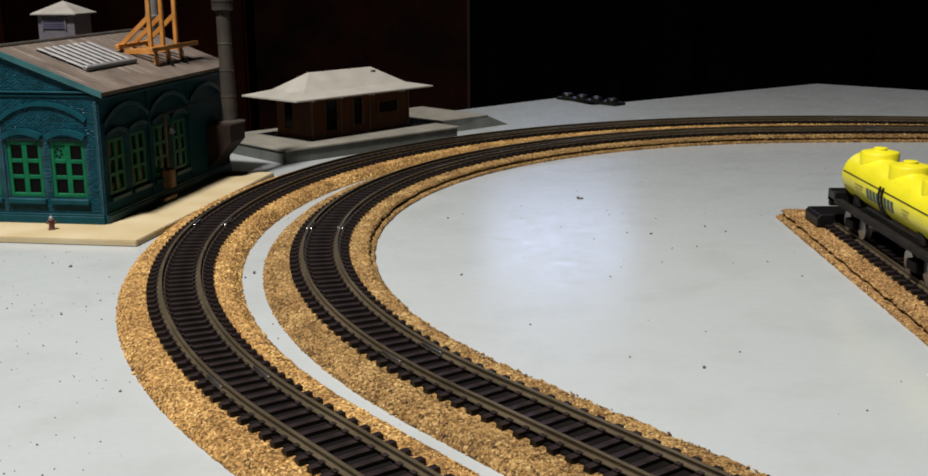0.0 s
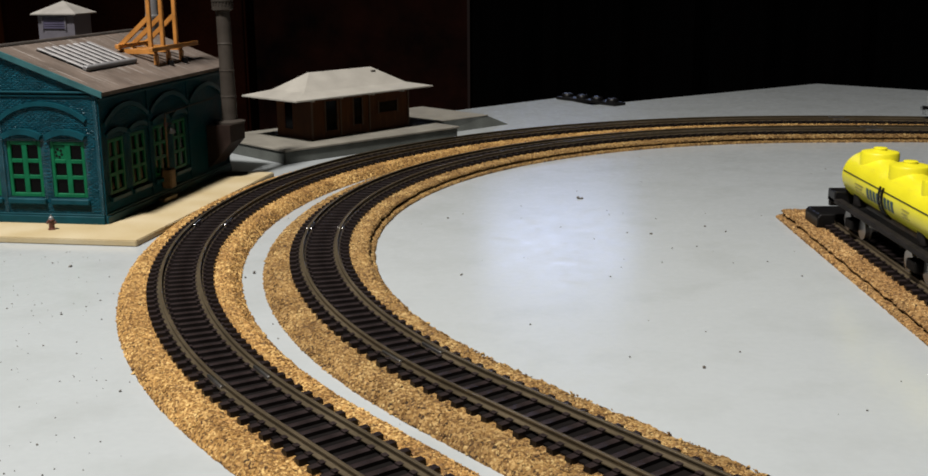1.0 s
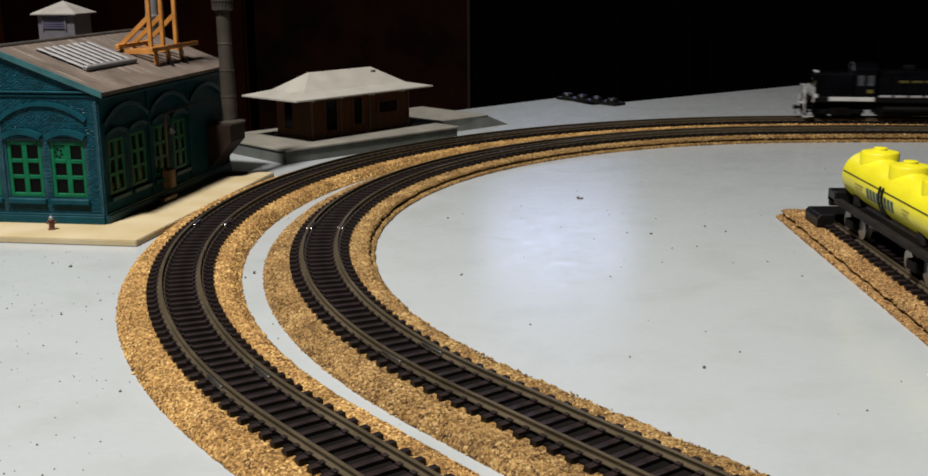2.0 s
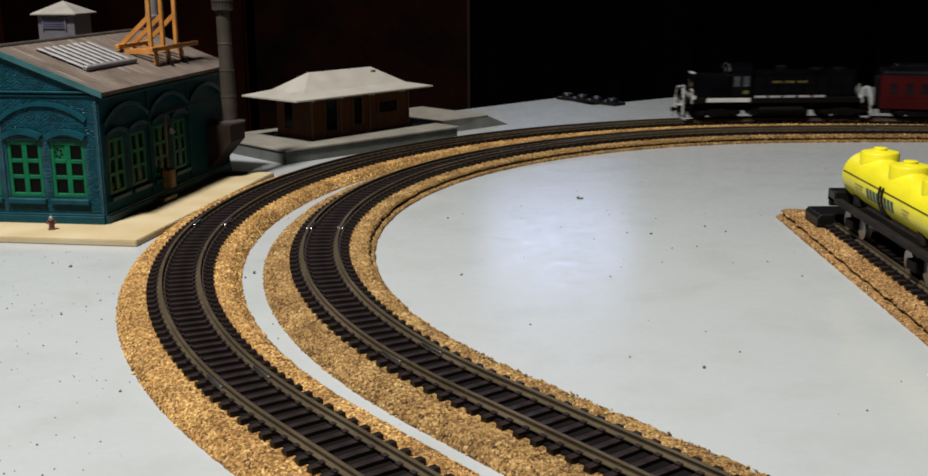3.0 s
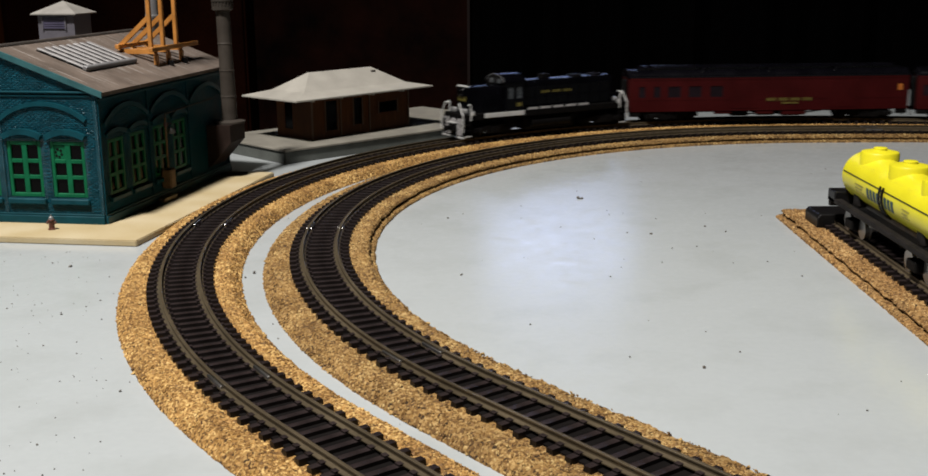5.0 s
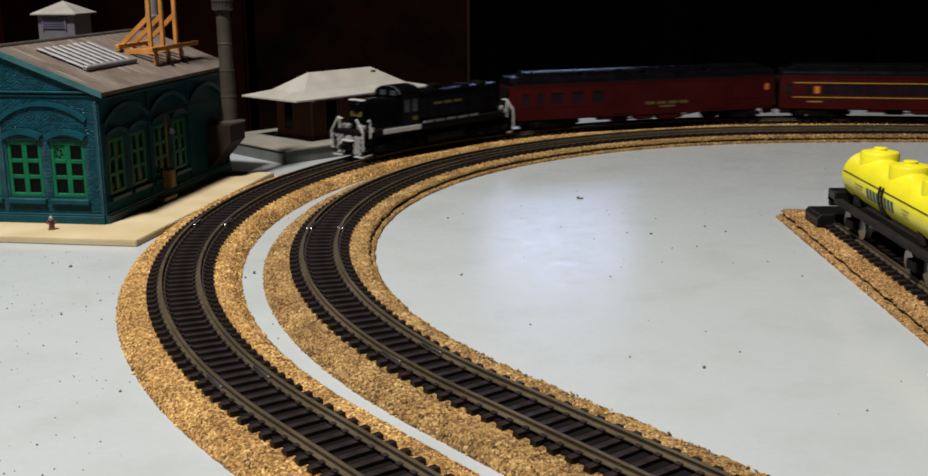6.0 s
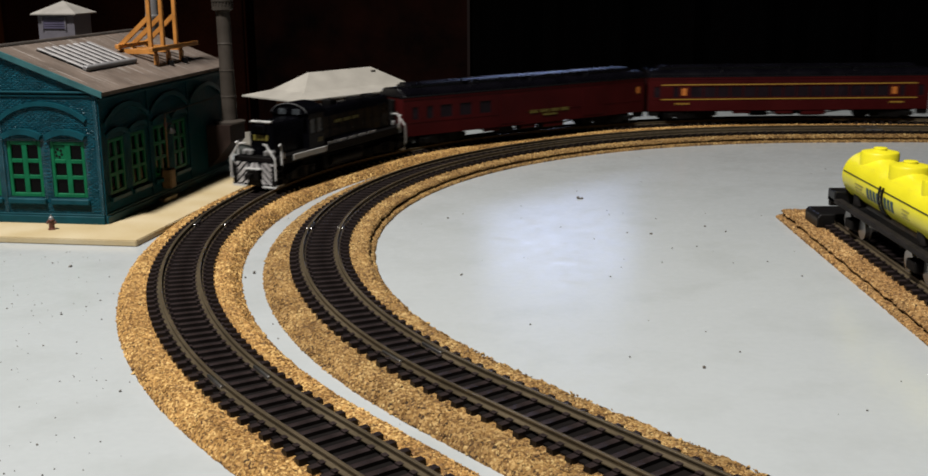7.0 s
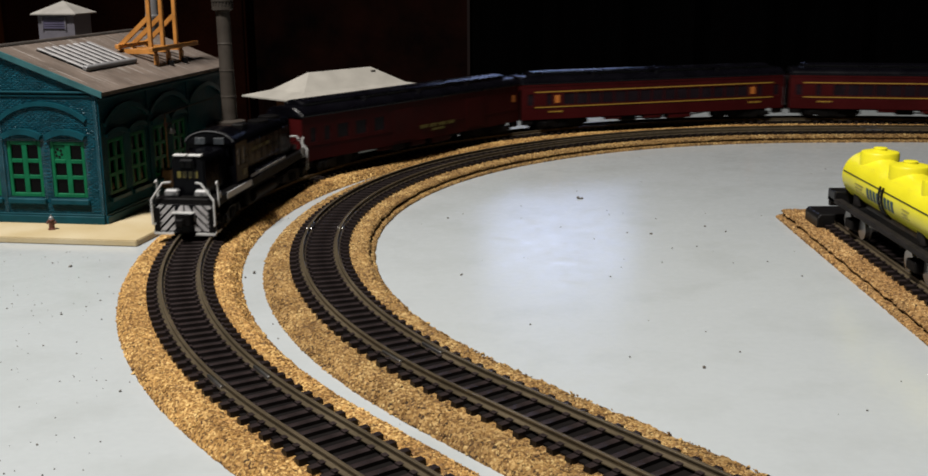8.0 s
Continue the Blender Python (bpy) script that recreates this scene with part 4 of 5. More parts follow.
def brickwork(bm_name, width, z0, z1, holes, top):
    """Moulded bricks on the front wall, each a little proud and tilted, in one mesh. top(a) caps the wall's height."""
    rng = random.Random(23)
    verts, faces = [], []
    course, length, joint = 0.00108, 0.0030, 0.00026
    for row in range(int((z1 - z0) / course)):
        z = z0 + row * course
        a = -length * 0.5 * (row % 2)
        while a < width:
            a0, a1, b1 = max(a, 0.0003), min(a + length - joint, width - 0.0003), z + course - joint
            a += length
            if a1 - a0 < 0.0006 or b1 > min(top(a0), top(a1)):
                continue
            if any(h[0] - 0.0006 < a1 and a0 < h[1] + 0.0006 and h[2] - 0.0006 < b1 and z < h[3] + 0.0006 for h in holes):
                continue
            n, e = len(verts), 0.00016
            d = [-rng.uniform(0.00012, 0.00040) + rng.uniform(-0.00004, 0.00004) for _ in range(4)]
            verts += [(a0, 0.0004, z), (a1, 0.0004, z), (a1, 0.0004, b1), (a0, 0.0004, b1)]
            verts += [(a0 + e, d[0], z + e), (a1 - e, d[1], z + e), (a1 - e, d[2], b1 - e), (a0 + e, d[3], b1 - e)]
            faces += [(n + 4, n + 5, n + 6), (n + 4, n + 6, n + 7)] + [(n + i, n + (i + 1) % 4, n + 4 + (i + 1) % 4, n + 4 + i) for i in range(4)]
    me = bpy.data.meshes.new(bm_name)
    me.from_pydata([TO_SHED @ Vector(v) for v in verts], [], faces)
    me.materials.append(TEAL_BRICK)
    return me


def window_unit(parent, c, z0, z1, half, side, fan):
    """A green two-by-three window in its opening: frame, bars, panes."""
    def bx(a0, a1, d0, d1, z0, z1, bev=0.0002):
        return box(shell(), a0, a1, d0, d1, z0, z1, bev) if side == 0 else box(shell(), d0, d1, a0, a1, z0, z1, bev)
    fr = shell()
    for a0, a1, b0, b1 in ((c - half, c - half + 0.0022, z0, z1), (c + half - 0.0022, c + half, z0, z1), (c - half + 0.0022, c + half - 0.0022, z0, z0 + 0.0024), (c - half + 0.0022, c + half - 0.0022, z1 - 0.0022, z1)):
        if side == 0:
            box(fr, a0, a1, 0.0002, 0.0022, b0, b1, 0.0003)
        else:
            box(fr, 0.0002, 0.0022, a0, a1, b0, b1, 0.0003)
    w = part("window", put_shed(fr), GREEN, parent, "green six-light window frame")
    part("mullion", put_shed(bx(c - 0.0016, c + 0.0016, 0.0004, 0.0021, z0 + 0.0024, z1 - 0.0022)), GREEN, w)
    for k in (1, 2):
        z = z0 + 0.0024 + (z1 - z0 - 0.0046) * k / 3
        for a0, a1 in ((c - half + 0.0022, c - 0.0016), (c + 0.0016, c + half - 0.0022)):
            part("glazing_bar", put_shed(bx(a0, a1, 0.0003, 0.0020, z - 0.0011, z + 0.0011)), GREEN, w)
    for r in range(3):
        zz0 = z0 + 0.0024 + (z1 - z0 - 0.0046) * r / 3
        zz1 = z0 + 0.0024 + (z1 - z0 - 0.0046) * (r + 1) / 3
        for k, (a0, a1) in enumerate(((c - half + 0.0020, c - 0.0012), (c + 0.0012, c + half - 0.0020))):
            if fan and r == 2 and k == 1:
                continue
            part("pane", put_shed(bx(a0, a1, 0.0014, 0.0017, zz0, zz1, 0)), DARKGLASS, w)
    if fan:
        zc = z1 - 0.0022 - (z1 - z0 - 0.0046) / 6
        disc = shell()
        ac = c + half / 2 + 0.0006
        box(disc, c + 0.0012, c + half - 0.0020, 0.0010, 0.0018, zc - 0.0042, zc + 0.0042)
        petals = shell()
        for i in range(6):
            t = i * math.pi / 3 + 0.3
            rod(petals, (ac + 0.0019 * math.cos(t), 0.0011, zc + 0.0022 * math.sin(t)), (ac + 0.0019 * math.cos(t), 0.0008, zc + 0.0022 * math.sin(t)), 0.00078, seg=8)
        part("vent_hole", put_shed(petals), CHASSIS, w, "dark ventilator hole ring")
        part("vent_fan", put_shed(disc), GREEN, w, "round green ventilator in a window light")
    return w


def build_shed():
    shed = thing("engine_house", SHED_AT, "teal brick engine house with green windows and weathered brown roof", "building")
    wide, deep, eave = 0.1206, 0.1800, 0.0745
    zb, zt = 0.0152, 0.0478
    mods = (0.0335, 0.0871)
    holes = [(m + s * 0.0133 - 0.0105, m + s * 0.0133 + 0.0105, zb, zt) for m in mods for s in (-1, 1)]
    front = wall_grid(shell(), 0.0, wide, 0.0, eave, holes, 0.0, 0.0022, lambda a, d, z: Vector((a, d, z)))
    fw = part("front_wall", put_shed(front), TEAL_F, shed)
    gable = shell()
    prism(gable, ((0.0, eave), (wide, eave), (wide / 2, 0.0975)), 0.0, 0.0022, "y")
    part("gable", put_shed(gable), TEAL_F, fw)
    bricks = new("brickwork", brickwork("brickwork", wide, 0.0060, 0.0965, holes, lambda a: min(0.0965, eave + (0.0975 - eave) * (1 - abs(a - wide / 2) / (wide / 2)) - 0.0006)))
    bricks.parent = fw
    tagged(bricks, "small uneven teal bricks", kind="stuff")
    smods = (0.0315, 0.0880, 0.1445)
    sholes = [(m + s * 0.0135 - 0.0095, m + s * 0.0135 + 0.0095, zb, zt) for m in smods[:2] for s in (-1, 1)]
    flank = wall_grid(shell(), 0.0022, deep, 0.0, eave, sholes, 0.0, 0.0022, lambda a, d, z: Vector((d, a, z)))
    sw = part("side_wall", put_shed(flank), TEAL_S, shed)
    part("back_wall", put_shed(box(shell(), 0.0022, wide, deep - 0.0022, deep, 0.0, eave)), TEAL_F, shed)
    part("side_wall", put_shed(box(shell(), wide - 0.0022, wide, 0.0022, deep - 0.0022, 0.0, eave)), TEAL_S, shed)
    part("floor", put_shed(box(shell(), 0.0022, wide - 0.0022, 0.0022, deep - 0.0022, 0.0002, 0.0012)), CHASSIS, shed)
    for i, m in enumerate(mods):
        part("arch_band", put_shed(arch_bm(m, 0.0255, 0.0592, 0.0090, 0.0026, 0.0014, 0)), TEAL, fw)
        for s in (-1, 1):
            c = m + s * 0.0133
            window_unit(fw, c, zb, zt, 0.0105, 0, i == 0 and s == -1)
            part("lintel", put_shed(arch_bm(c, 0.0108, 0.0488, 0.0030, 0.0034, 0.0022, 0)), TEAL, fw)
            part("sill", put_shed(box(shell(), c - 0.0118, c + 0.0118, -0.0022, 0.0, zb - 0.0040, zb - 0.0006, 0.0006)), TEAL, fw)
    for m in smods:
        part("arch_band", put_shed(arch_bm(m, 0.0255, 0.0560, 0.0088, 0.0026, 0.0014, 1)), TEAL, sw)
        for s in (-1, 1):
            c = m + s * 0.0135
            if m != smods[2]:
                window_unit(sw, c, zb, zt, 0.0095, 1, False)
                part("lintel", put_shed(arch_bm(c, 0.0108, 0.0492, 0.0024, 0.0024, 0.0015, 1)), TEAL, sw)
                part("sill", put_shed(box(shell(), -0.0020, 0.0, c - 0.0112, c + 0.0112, zb - 0.0038, zb - 0.0006, 0.0006)), TEAL, sw)
    for z0, z1, d in ((0.0, 0.0045, 0.0016), (0.0045, 0.0058, 0.0009), (0.0712, 0.0724, 0.0010), (0.0734, 0.0744, 0.0018)):
        up = 0.0022 if z0 > 0.05 else 0.0
        part("band_course", put_shed(box(shell(), up * 1.5, wide - up * 1.5, -d, 0.0, z0 + up, z1 + up, 0.0003)), TEAL, fw)
        part("band_course", put_shed(box(shell(), -d, 0.0, 0.0, deep, z0, z1, 0.0003)), TEAL, sw)
    for a in (0.0, wide / 2 - 0.0011, wide - 0.0022):
        part("pilaster", put_shed(box(shell(), a, a + 0.0022, -0.0008, 0.0, 0.0058, 0.0710, 0.0002)), TEAL_F, fw)
    for b in (0.0, 0.0585, 0.1150, deep - 0.0024):
        part("pilaster", put_shed(box(shell(), -0.0008, 0.0, b, b + 0.0024, 0.0058, 0.0710, 0.0002)), TEAL_S, sw)
    # roof
    for s in (1, -1):
        rf = shell()
        f = (lambda a: a) if s > 0 else (lambda a: wide - a)
        prism(rf, [(f(a), z) for a, z in ((-0.0042, 0.0760), (wide / 2, 0.1008), (wide / 2, 0.0987), (-0.0042, 0.0739))], -0.0012, deep + 0.0060, "y")
        r = part("roof", put_shed(rf), ROOF, shed, "weathered grey-brown boarded roof slope")
        rk = shell()
        prism(rk, [(f(a), z) for a, z in ((-0.0046, 0.0764), (wide / 2, 0.1013), (wide / 2, 0.0979), (-0.0046, 0.0730))], -0.0024, -0.0013, "y")
        part("rake_board", put_shed(rk), TEAL_EDGE, r, "pale teal rake trim")
    ridge = shell()
    rod(ridge, (wide / 2, -0.0022, 0.1009), (wide / 2, deep + 0.005, 0.1009), 0.0013, seg=8)
    part("ridge_cap", put_shed(ridge), ROOFDARK, shed)
    slope = math.atan2(0.0248, wide / 2 + 0.0042)

    def on_roof(a, b, h=0.0):
        """A frame on the right-hand slope: x up the slope, y along the ridge."""
        z = 0.0760 + (a + 0.0042) * math.tan(slope)
        return Matrix.Translation((a, b, z)) @ Matrix.Rotation(-slope, 4, "Y") @ Matrix.Translation((0, 0, h))
    m = on_roof(0.0215, 0.0275)
    # black bed under paler slats: the shadow in the gaps is put into the colour
    rack = shell()
    box(rack, 0.0, 0.0305, 0.0, 0.0600, 0.0002, 0.0009, 0, m)
    sk = part("skylight", put_shed(rack), CHASSIS, shed, "slatted grey roof light")
    for a0, a1 in ((-0.0018, 0.0004),):
        part("sill_bar", put_shed(box(shell(), a0 - 0.0008, a1, -0.001, 0.061, 0.0002, 0.0030, 0.0005, m)), GREY, sk)
    for i in range(8):
        y = 0.0006 + i * 0.0080
        part("slat", put_shed(box(shell(), 0.0006, 0.0310, y, y + 0.0037, 0.0009, 0.0018, 0.0003, m)), SLAT, sk)
    for a in (0.0100, 0.0205, 0.0285):
        part("cross_bar", put_shed(box(shell(), a, a + 0.0016, 0.0, 0.0600, 0.0007, 0.0011, 0.0002, m)), ROOFDARK, sk)
    # cupola on the ridge
    cu = shell()
    a0, b0, h, hb = 0.0748, 0.1160, 0.0256, 0.0215
    box(cu, a0, a0 + h, b0, b0 + hb, 0.0820, 0.1140)
    cup = part("cupola", put_shed(cu), PALE, shed, "pale grey louvred roof cupola")
    lv = shell()
    for i in range(5):
        z = 0.1050 + i * 0.0015
        box(lv, a0 + 0.0065, a0 + 0.0215, b0 - 0.0008, b0 - 0.0001, z, z + 0.0010)
    part("louvre", put_shed(lv), LOUVRE, cup)
    for q in ((a0 + 0.0055, a0 + 0.0064), (a0 + 0.0216, a0 + 0.0225)):
        part("louvre_frame", put_shed(box(shell(), *q, b0 - 0.0010, b0, 0.1042, 0.1130)), PALE, cup)
    pr = shell()
    k = 0.0032
    base = [pr.verts.new(q) for q in ((a0 - k, b0 - k, 0.1140), (a0 + h + k, b0 - k, 0.1140), (a0 + h + k, b0 + hb + k, 0.1140), (a0 - k, b0 + hb + k, 0.1140))]
    up = [pr.verts.new((q.co.x, q.co.y, 0.1148)) for q in base]
    tip = pr.verts.new((a0 + h / 2, b0 + hb / 2, 0.1228))
    pr.faces.new(base)
    for i in range(4):
        pr.faces.new((base[i], base[(i + 1) % 4], up[(i + 1) % 4], up[i]))
        pr.faces.new((up[i], up[(i + 1) % 4], tip))
    part("cupola_roof", put_shed(pr), CUPOLA_ROOF, cup)
    pipe = shell()
    lathe(pipe, ((0.0048, 0.0), (0.0048, 0.1080), (0.0051, 0.1084), (0.0051, 0.1100), (0.0047, 0.1104), (0.0047, 0.150)), 18, pose(0.0610, 0.2000, 0))
    part("stovepipe", put_shed(pipe), GREY, shed, smooth=True)
    # hopper box and tall stack on the flank
    hp = shell()
    prism(hp, ((0.0, 0.0375), (-0.0170, 0.0375), (-0.0170, 0.0255), (-0.0015, 0.0085), (0.0, 0.0085)), 0.1440, 0.1700, "y")
    part("hopper", put_shed(hp), HOPPER, shed, "dark brown bracketed box on the wall")
    stk = shell()
    lean = pose(-0.0114, 0.1585, 0.0376, 0, 0.7, 0)
    lathe(stk, ((0.0105, 0.0), (0.0105, 0.0012), (0.00757, 0.0020), (0.00533, 0.0024), (0.00516, 0.018), (0.00542, 0.0182), (0.00542, 0.0189), (0.00507, 0.0191), (0.00499, 0.036), (0.00525, 0.0362), (0.00525, 0.0369),
                (0.00490, 0.0371), (0.00482, 0.0545), (0.00507, 0.0547), (0.00507, 0.0553), (0.00482, 0.0556), (0.00482, 0.0770), (0.00722, 0.0780), (0.00722, 0.0800), (0.00671, 0.0802), (0.00671, 0.0835), (0.00740, 0.0837), (0.00740, 0.0850), (0.00516, 0.0852), (0.00516, 0.105)), 24, lean)
    st = part("smokestack", put_shed(stk), STACK, shed, "grey-brown jointed smokestack", smooth=True)
    for i in range(20):
        a = 2 * math.pi * i / 20
        part("bracket", put_shed(box(shell(), 0.0066, 0.0072, -0.0004, 0.0004, 0.0803, 0.0834, 0, lean @ Matrix.Rotation(a, 4, "Z"))), STACK, st)
    # wall lamp, post, box and pipe on the flank
    pst = shell()
    rod(pst, (-0.0040, 0.0745, 0.0198), (-0.0040, 0.0745, 0.0520), 0.0007, seg=8)
    part("lamp_post", put_shed(pst), TANWOOD, shed, "thin brown post on the wall")
    part("meter_box", put_shed(box(shell(), -0.0068, 0.0, 0.0715, 0.0790, 0.0072, 0.0196, 0.0009)), TANWOOD, shed, "brown wooden box at the wall foot")
    ln = shell()
    lathe(ln, ((0.0004, 0.0470), (0.0007, 0.0455), (0.0016, 0.0446), (0.0026, 0.0428), (0.0026, 0.0420), (0.0010, 0.0415)), 14, pose(-0.0055, 0.0790, 0))
    part("wall_lamp", put_shed(ln), BRIGHT, shed, "unlit shiny metal lamp shade", smooth=True)
    cap = shell()
    rod(cap, (-0.0040, 0.0745, 0.0465), (-0.0040, 0.0745, 0.0490), 0.0012, seg=10)
    part("post_bracket", put_shed(cap), HYDRANT, shed, "small red-brown bracket on the lamp post")
    tb = shell()
    tube(tb, [Vector((-0.0040, 0.0745, 0.0515)), Vector((-0.0040, 0.0745, 0.0545)), Vector((-0.0030, 0.1500, 0.0558))], 0.0005, 6)
    tube(tb, [Vector((-0.0040, 0.0745, 0.0480)), Vector((-0.0055, 0.0790, 0.0480)), Vector((-0.0055, 0.0790, 0.0465))], 0.0004, 6)
    part("pipe", put_shed(tb), STACK, shed)
    part("door_step", put_shed(box(shell(), -0.0065, -0.0017, 0.0620, 0.0800, 0.0, 0.0026, 0.0004)), BASEWOOD, shed, "small tan step at the wall")
    # timber trestle on the roof
    frame_ob = thing("timber_trestle", SHED_AT, "orange timber trestle frame standing on the engine house roof", "trestle")
    zp, shift = 0.0912, Vector((-0.0025, 0, 0))

    def beam(p0, p1, w=0.0013):
        bm = shell()
        p0, p1 = Vector(p0) + shift, Vector(p1) + shift
        d = p1 - p0
        mm = Matrix.Translation((p0 + p1) / 2) @ d.to_track_quat("X", "Z").to_matrix().to_4x4()
        box(bm, -d.length / 2, d.length / 2, -w, w, -w, w, 0.0003, mm)
        return put_shed(bm)
    for b in (0.1030, 0.1205, 0.1400):
        part("sill_beam", beam((0.0430, b, zp), (0.0150, b, zp)), ORANGE, frame_ob)
        part("post", beam((0.0185, b, zp + 0.0018), (0.0185, b, 0.1550)), ORANGE, frame_ob)
        part("brace", beam((0.0415, b, zp + 0.0016), (0.0190, b, zp + 0.0215), 0.0011), ORANGE, frame_ob)
        part("foot", beam((0.0150, b - 0.0005, zp - 0.0016), (0.0150, b - 0.0005, 0.0818)), ORANGE, frame_ob)
    part("front_beam", beam((0.0148, 0.0945, zp + 0.0015), (0.0148, 0.1640, zp + 0.0015), 0.0014), ORANGE, frame_ob)
    part("back_beam", beam((0.0380, 0.0955, zp + 0.0034), (0.0380, 0.1420, zp + 0.0034), 0.0014), ORANGE, frame_ob)
    part("top_beam", beam((0.0185, 0.0945, 0.1550), (0.0185, 0.1425, 0.1550)), ORANGE, frame_ob)
    for b in (0.1150, 0.1360):
        w = shell()
        rod(w, (0.0092, b, 0.0828), (0.0092, b + 0.0022, 0.0828), 0.0020, seg=14)
        part("wheel", put_shed(w), BLACKPL, frame_ob, "small black wheel")
    # base board and hydrant
    bb = shell()
    p0, p1 = Vector((-0.1780, 0.5950, 0)), Vector((-0.1365, 0.8010, 0))
    quad = [p0, p1, p1 + U * 0.23, p0 + U * 0.23]
    prism(bb, [(q.x, q.y) for q in quad], 0.0, 0.0035)
    bmesh.ops.bevel(bb, geom=list(bb.edges), offset=0.0005, segments=2, affect="EDGES")
    solo("base_board", bb, BASEWOOD, "pale tan base board under the engine house", "board")
    hy = thing("fire_hydrant", pose(-0.2338, 0.6235, 0.0035), "tiny red-brown fire hydrant with a pale top", "hydrant")
    body = shell()
    lathe(body, ((0.0022, 0), (0.0022, 0.0006), (0.0016, 0.0009), (0.0015, 0.0048), (0.0019, 0.0051), (0.0019, 0.0057), (0.0014, 0.0060)), 14)
    rod(body, (-0.0027, 0, 0.0040), (0.0027, 0, 0.0040), 0.0008, seg=8)
    part("barrel", body, HYDRANT, hy, smooth=True)
    cap = shell()
    lathe(cap, ((0.0015, 0.0059), (0.0014, 0.0068), (0.0009, 0.0076), (0.0004, 0.0078), (0.0004, 0.0086)), 12)
    part("bonnet", cap, SILVER, hy, "worn dull metal bonnet", smooth=True)


# ---- the little station on its platform ----
def build_station():
    pl = thing("station_platform", pose(-0.1362, 0.8508, 0, 0, 0, 43.3), "grey concrete station platform with a pale top", "platform")
    b = shell()
    box(b, 0.0012, 0.1815, 0.0012, 0.105, 0.0, 0.0092, 0.0004)
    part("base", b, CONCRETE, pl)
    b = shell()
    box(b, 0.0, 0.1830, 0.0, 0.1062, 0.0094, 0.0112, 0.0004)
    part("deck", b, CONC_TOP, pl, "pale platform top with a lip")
    rp = thing("platform_ramp", pose(-0.1362, 0.8508, 0, 0, 0, 43.3), "grey sloped platform ramp beside the track", "ramp")
    w = shell()
    lo = [w.verts.new(q) for q in ((0.1840, 0.034, 0), (0.2780, 0.034, 0), (0.2780, 0.130, 0), (0.1840, 0.130, 0))]
    hi = [w.verts.new(q) for q in ((0.1840, 0.035, 0.0100), (0.2540, 0.037, 0.0100), (0.2540, 0.130, 0.0100), (0.1840, 0.130, 0.0100))]
    w.faces.new(lo)
    w.faces.new(hi)
    for i in range(4):
        w.faces.new((lo[i], lo[(i + 1) % 4], hi[(i + 1) % 4], hi[i]))
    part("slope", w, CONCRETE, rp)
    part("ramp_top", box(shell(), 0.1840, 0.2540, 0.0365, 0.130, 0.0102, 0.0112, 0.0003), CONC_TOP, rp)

    st = thing("station_house", pose(-0.1294, 0.8735, 0.0112, 0, 0, 47.5), "small brown wooden station with a cream hipped roof", "building")
    x0, x1, y0, y1, h = 0.0250, 0.1340, 0.0120, 0.0560, 0.0335
    holes = [(0.0150, 0.0270, 0.006, 0.0300), (0.0455, 0.0545, 0.008, 0.0300), (0.0740, 0.0950, 0.0150, 0.0240)]
    fw = part("front_wall", wall_grid(shell(), x0, x1, 0, h, [(x0 + a, x0 + c, d, e) for a, c, d, e in holes], y0, y0 + 0.0012, lambda a, d, z: Vector((a, d, z))), STATION_WOOD, st)
    for a, c, d, e in holes:
        w = part("window", box(shell(), x0 + a, x0 + c, y0 + 0.0005, y0 + 0.0008, d, e), DARKGLASS, fw, "dark station window")
        for q in ((a - 0.0012, a), (c, c + 0.0012)):
            part("casing", box(shell(), x0 + q[0], x0 + q[1], y0 - 0.0005, y0, d - 0.001, e + 0.001), TIMBER, w)
    lw = part("end_wall", wall_grid(shell(), y0 + 0.0012, y1, 0, h, [(y0 + 0.0240, y0 + 0.0340, 0.0070, 0.0295)], x0, x0 + 0.0012, lambda a, d, z: Vector((d, a, z))), STATION_WOOD, st)
    part("window", box(shell(), x0 + 0.0005, x0 + 0.0008, y0 + 0.0240, y0 + 0.0340, 0.0070, 0.0295), DARKGLASS, lw, "dark station window")
    part("end_wall", box(shell(), x1 - 0.0012, x1, y0 + 0.0012, y1, 0, h), STATION_WOOD, st)
    part("back_wall", box(shell(), x0 + 0.0012, x1 - 0.0012, y1 - 0.0012, y1, 0, h), STATION_WOOD, st)
    for x in (x0 - 0.0004, x0 + 0.0300, x0 + 0.0620, x1 - 0.0012):
        part("corner_board", box(shell(), x, x + 0.0016, y0 - 0.0008, y0 - 0.0001, 0, h), TIMBER, fw)
    P, Q, z = 0.1530, 0.0690, 0.0335
    rf = shell()
    rings = []
    for ins_p, ins_q, zz in ((0, 0, z), (0, 0, z + 0.0011), (0.0200, 0.0140, z + 0.0050), (0.0420, 0.0335, z + 0.0182)):
        rings.append([rf.verts.new(q) for q in ((ins_p, ins_q, zz), (P - ins_p, ins_q, zz), (P - ins_p, Q - ins_q, zz), (ins_p, Q - ins_q, zz))])
    rf.faces.new(rings[0])
    rf.faces.new(rings[-1])
    for A, B in zip(rings, rings[1:]):
        for i in range(4):
            rf.faces.new((A[i], A[(i + 1) % 4], B[(i + 1) % 4], B[i]))
    r = part("roof", rf, CREAM, st, "cream bell-cast hipped roof")
    part("roof_mark", box(shell(), 0.1060, 0.1110, 0.0275, 0.0292, z + 0.0146, z + 0.0160, 0.0004), ROOFDARK, r, "dark chip on the roof")
    for x in (0.0560, 0.0850):
        part("roof_mark", box(shell(), x, x + 0.0022, 0.0334, 0.0350, z + 0.0178, z + 0.0185, 0.0003), ROOFDARK, r, "dark chip on the ridge")
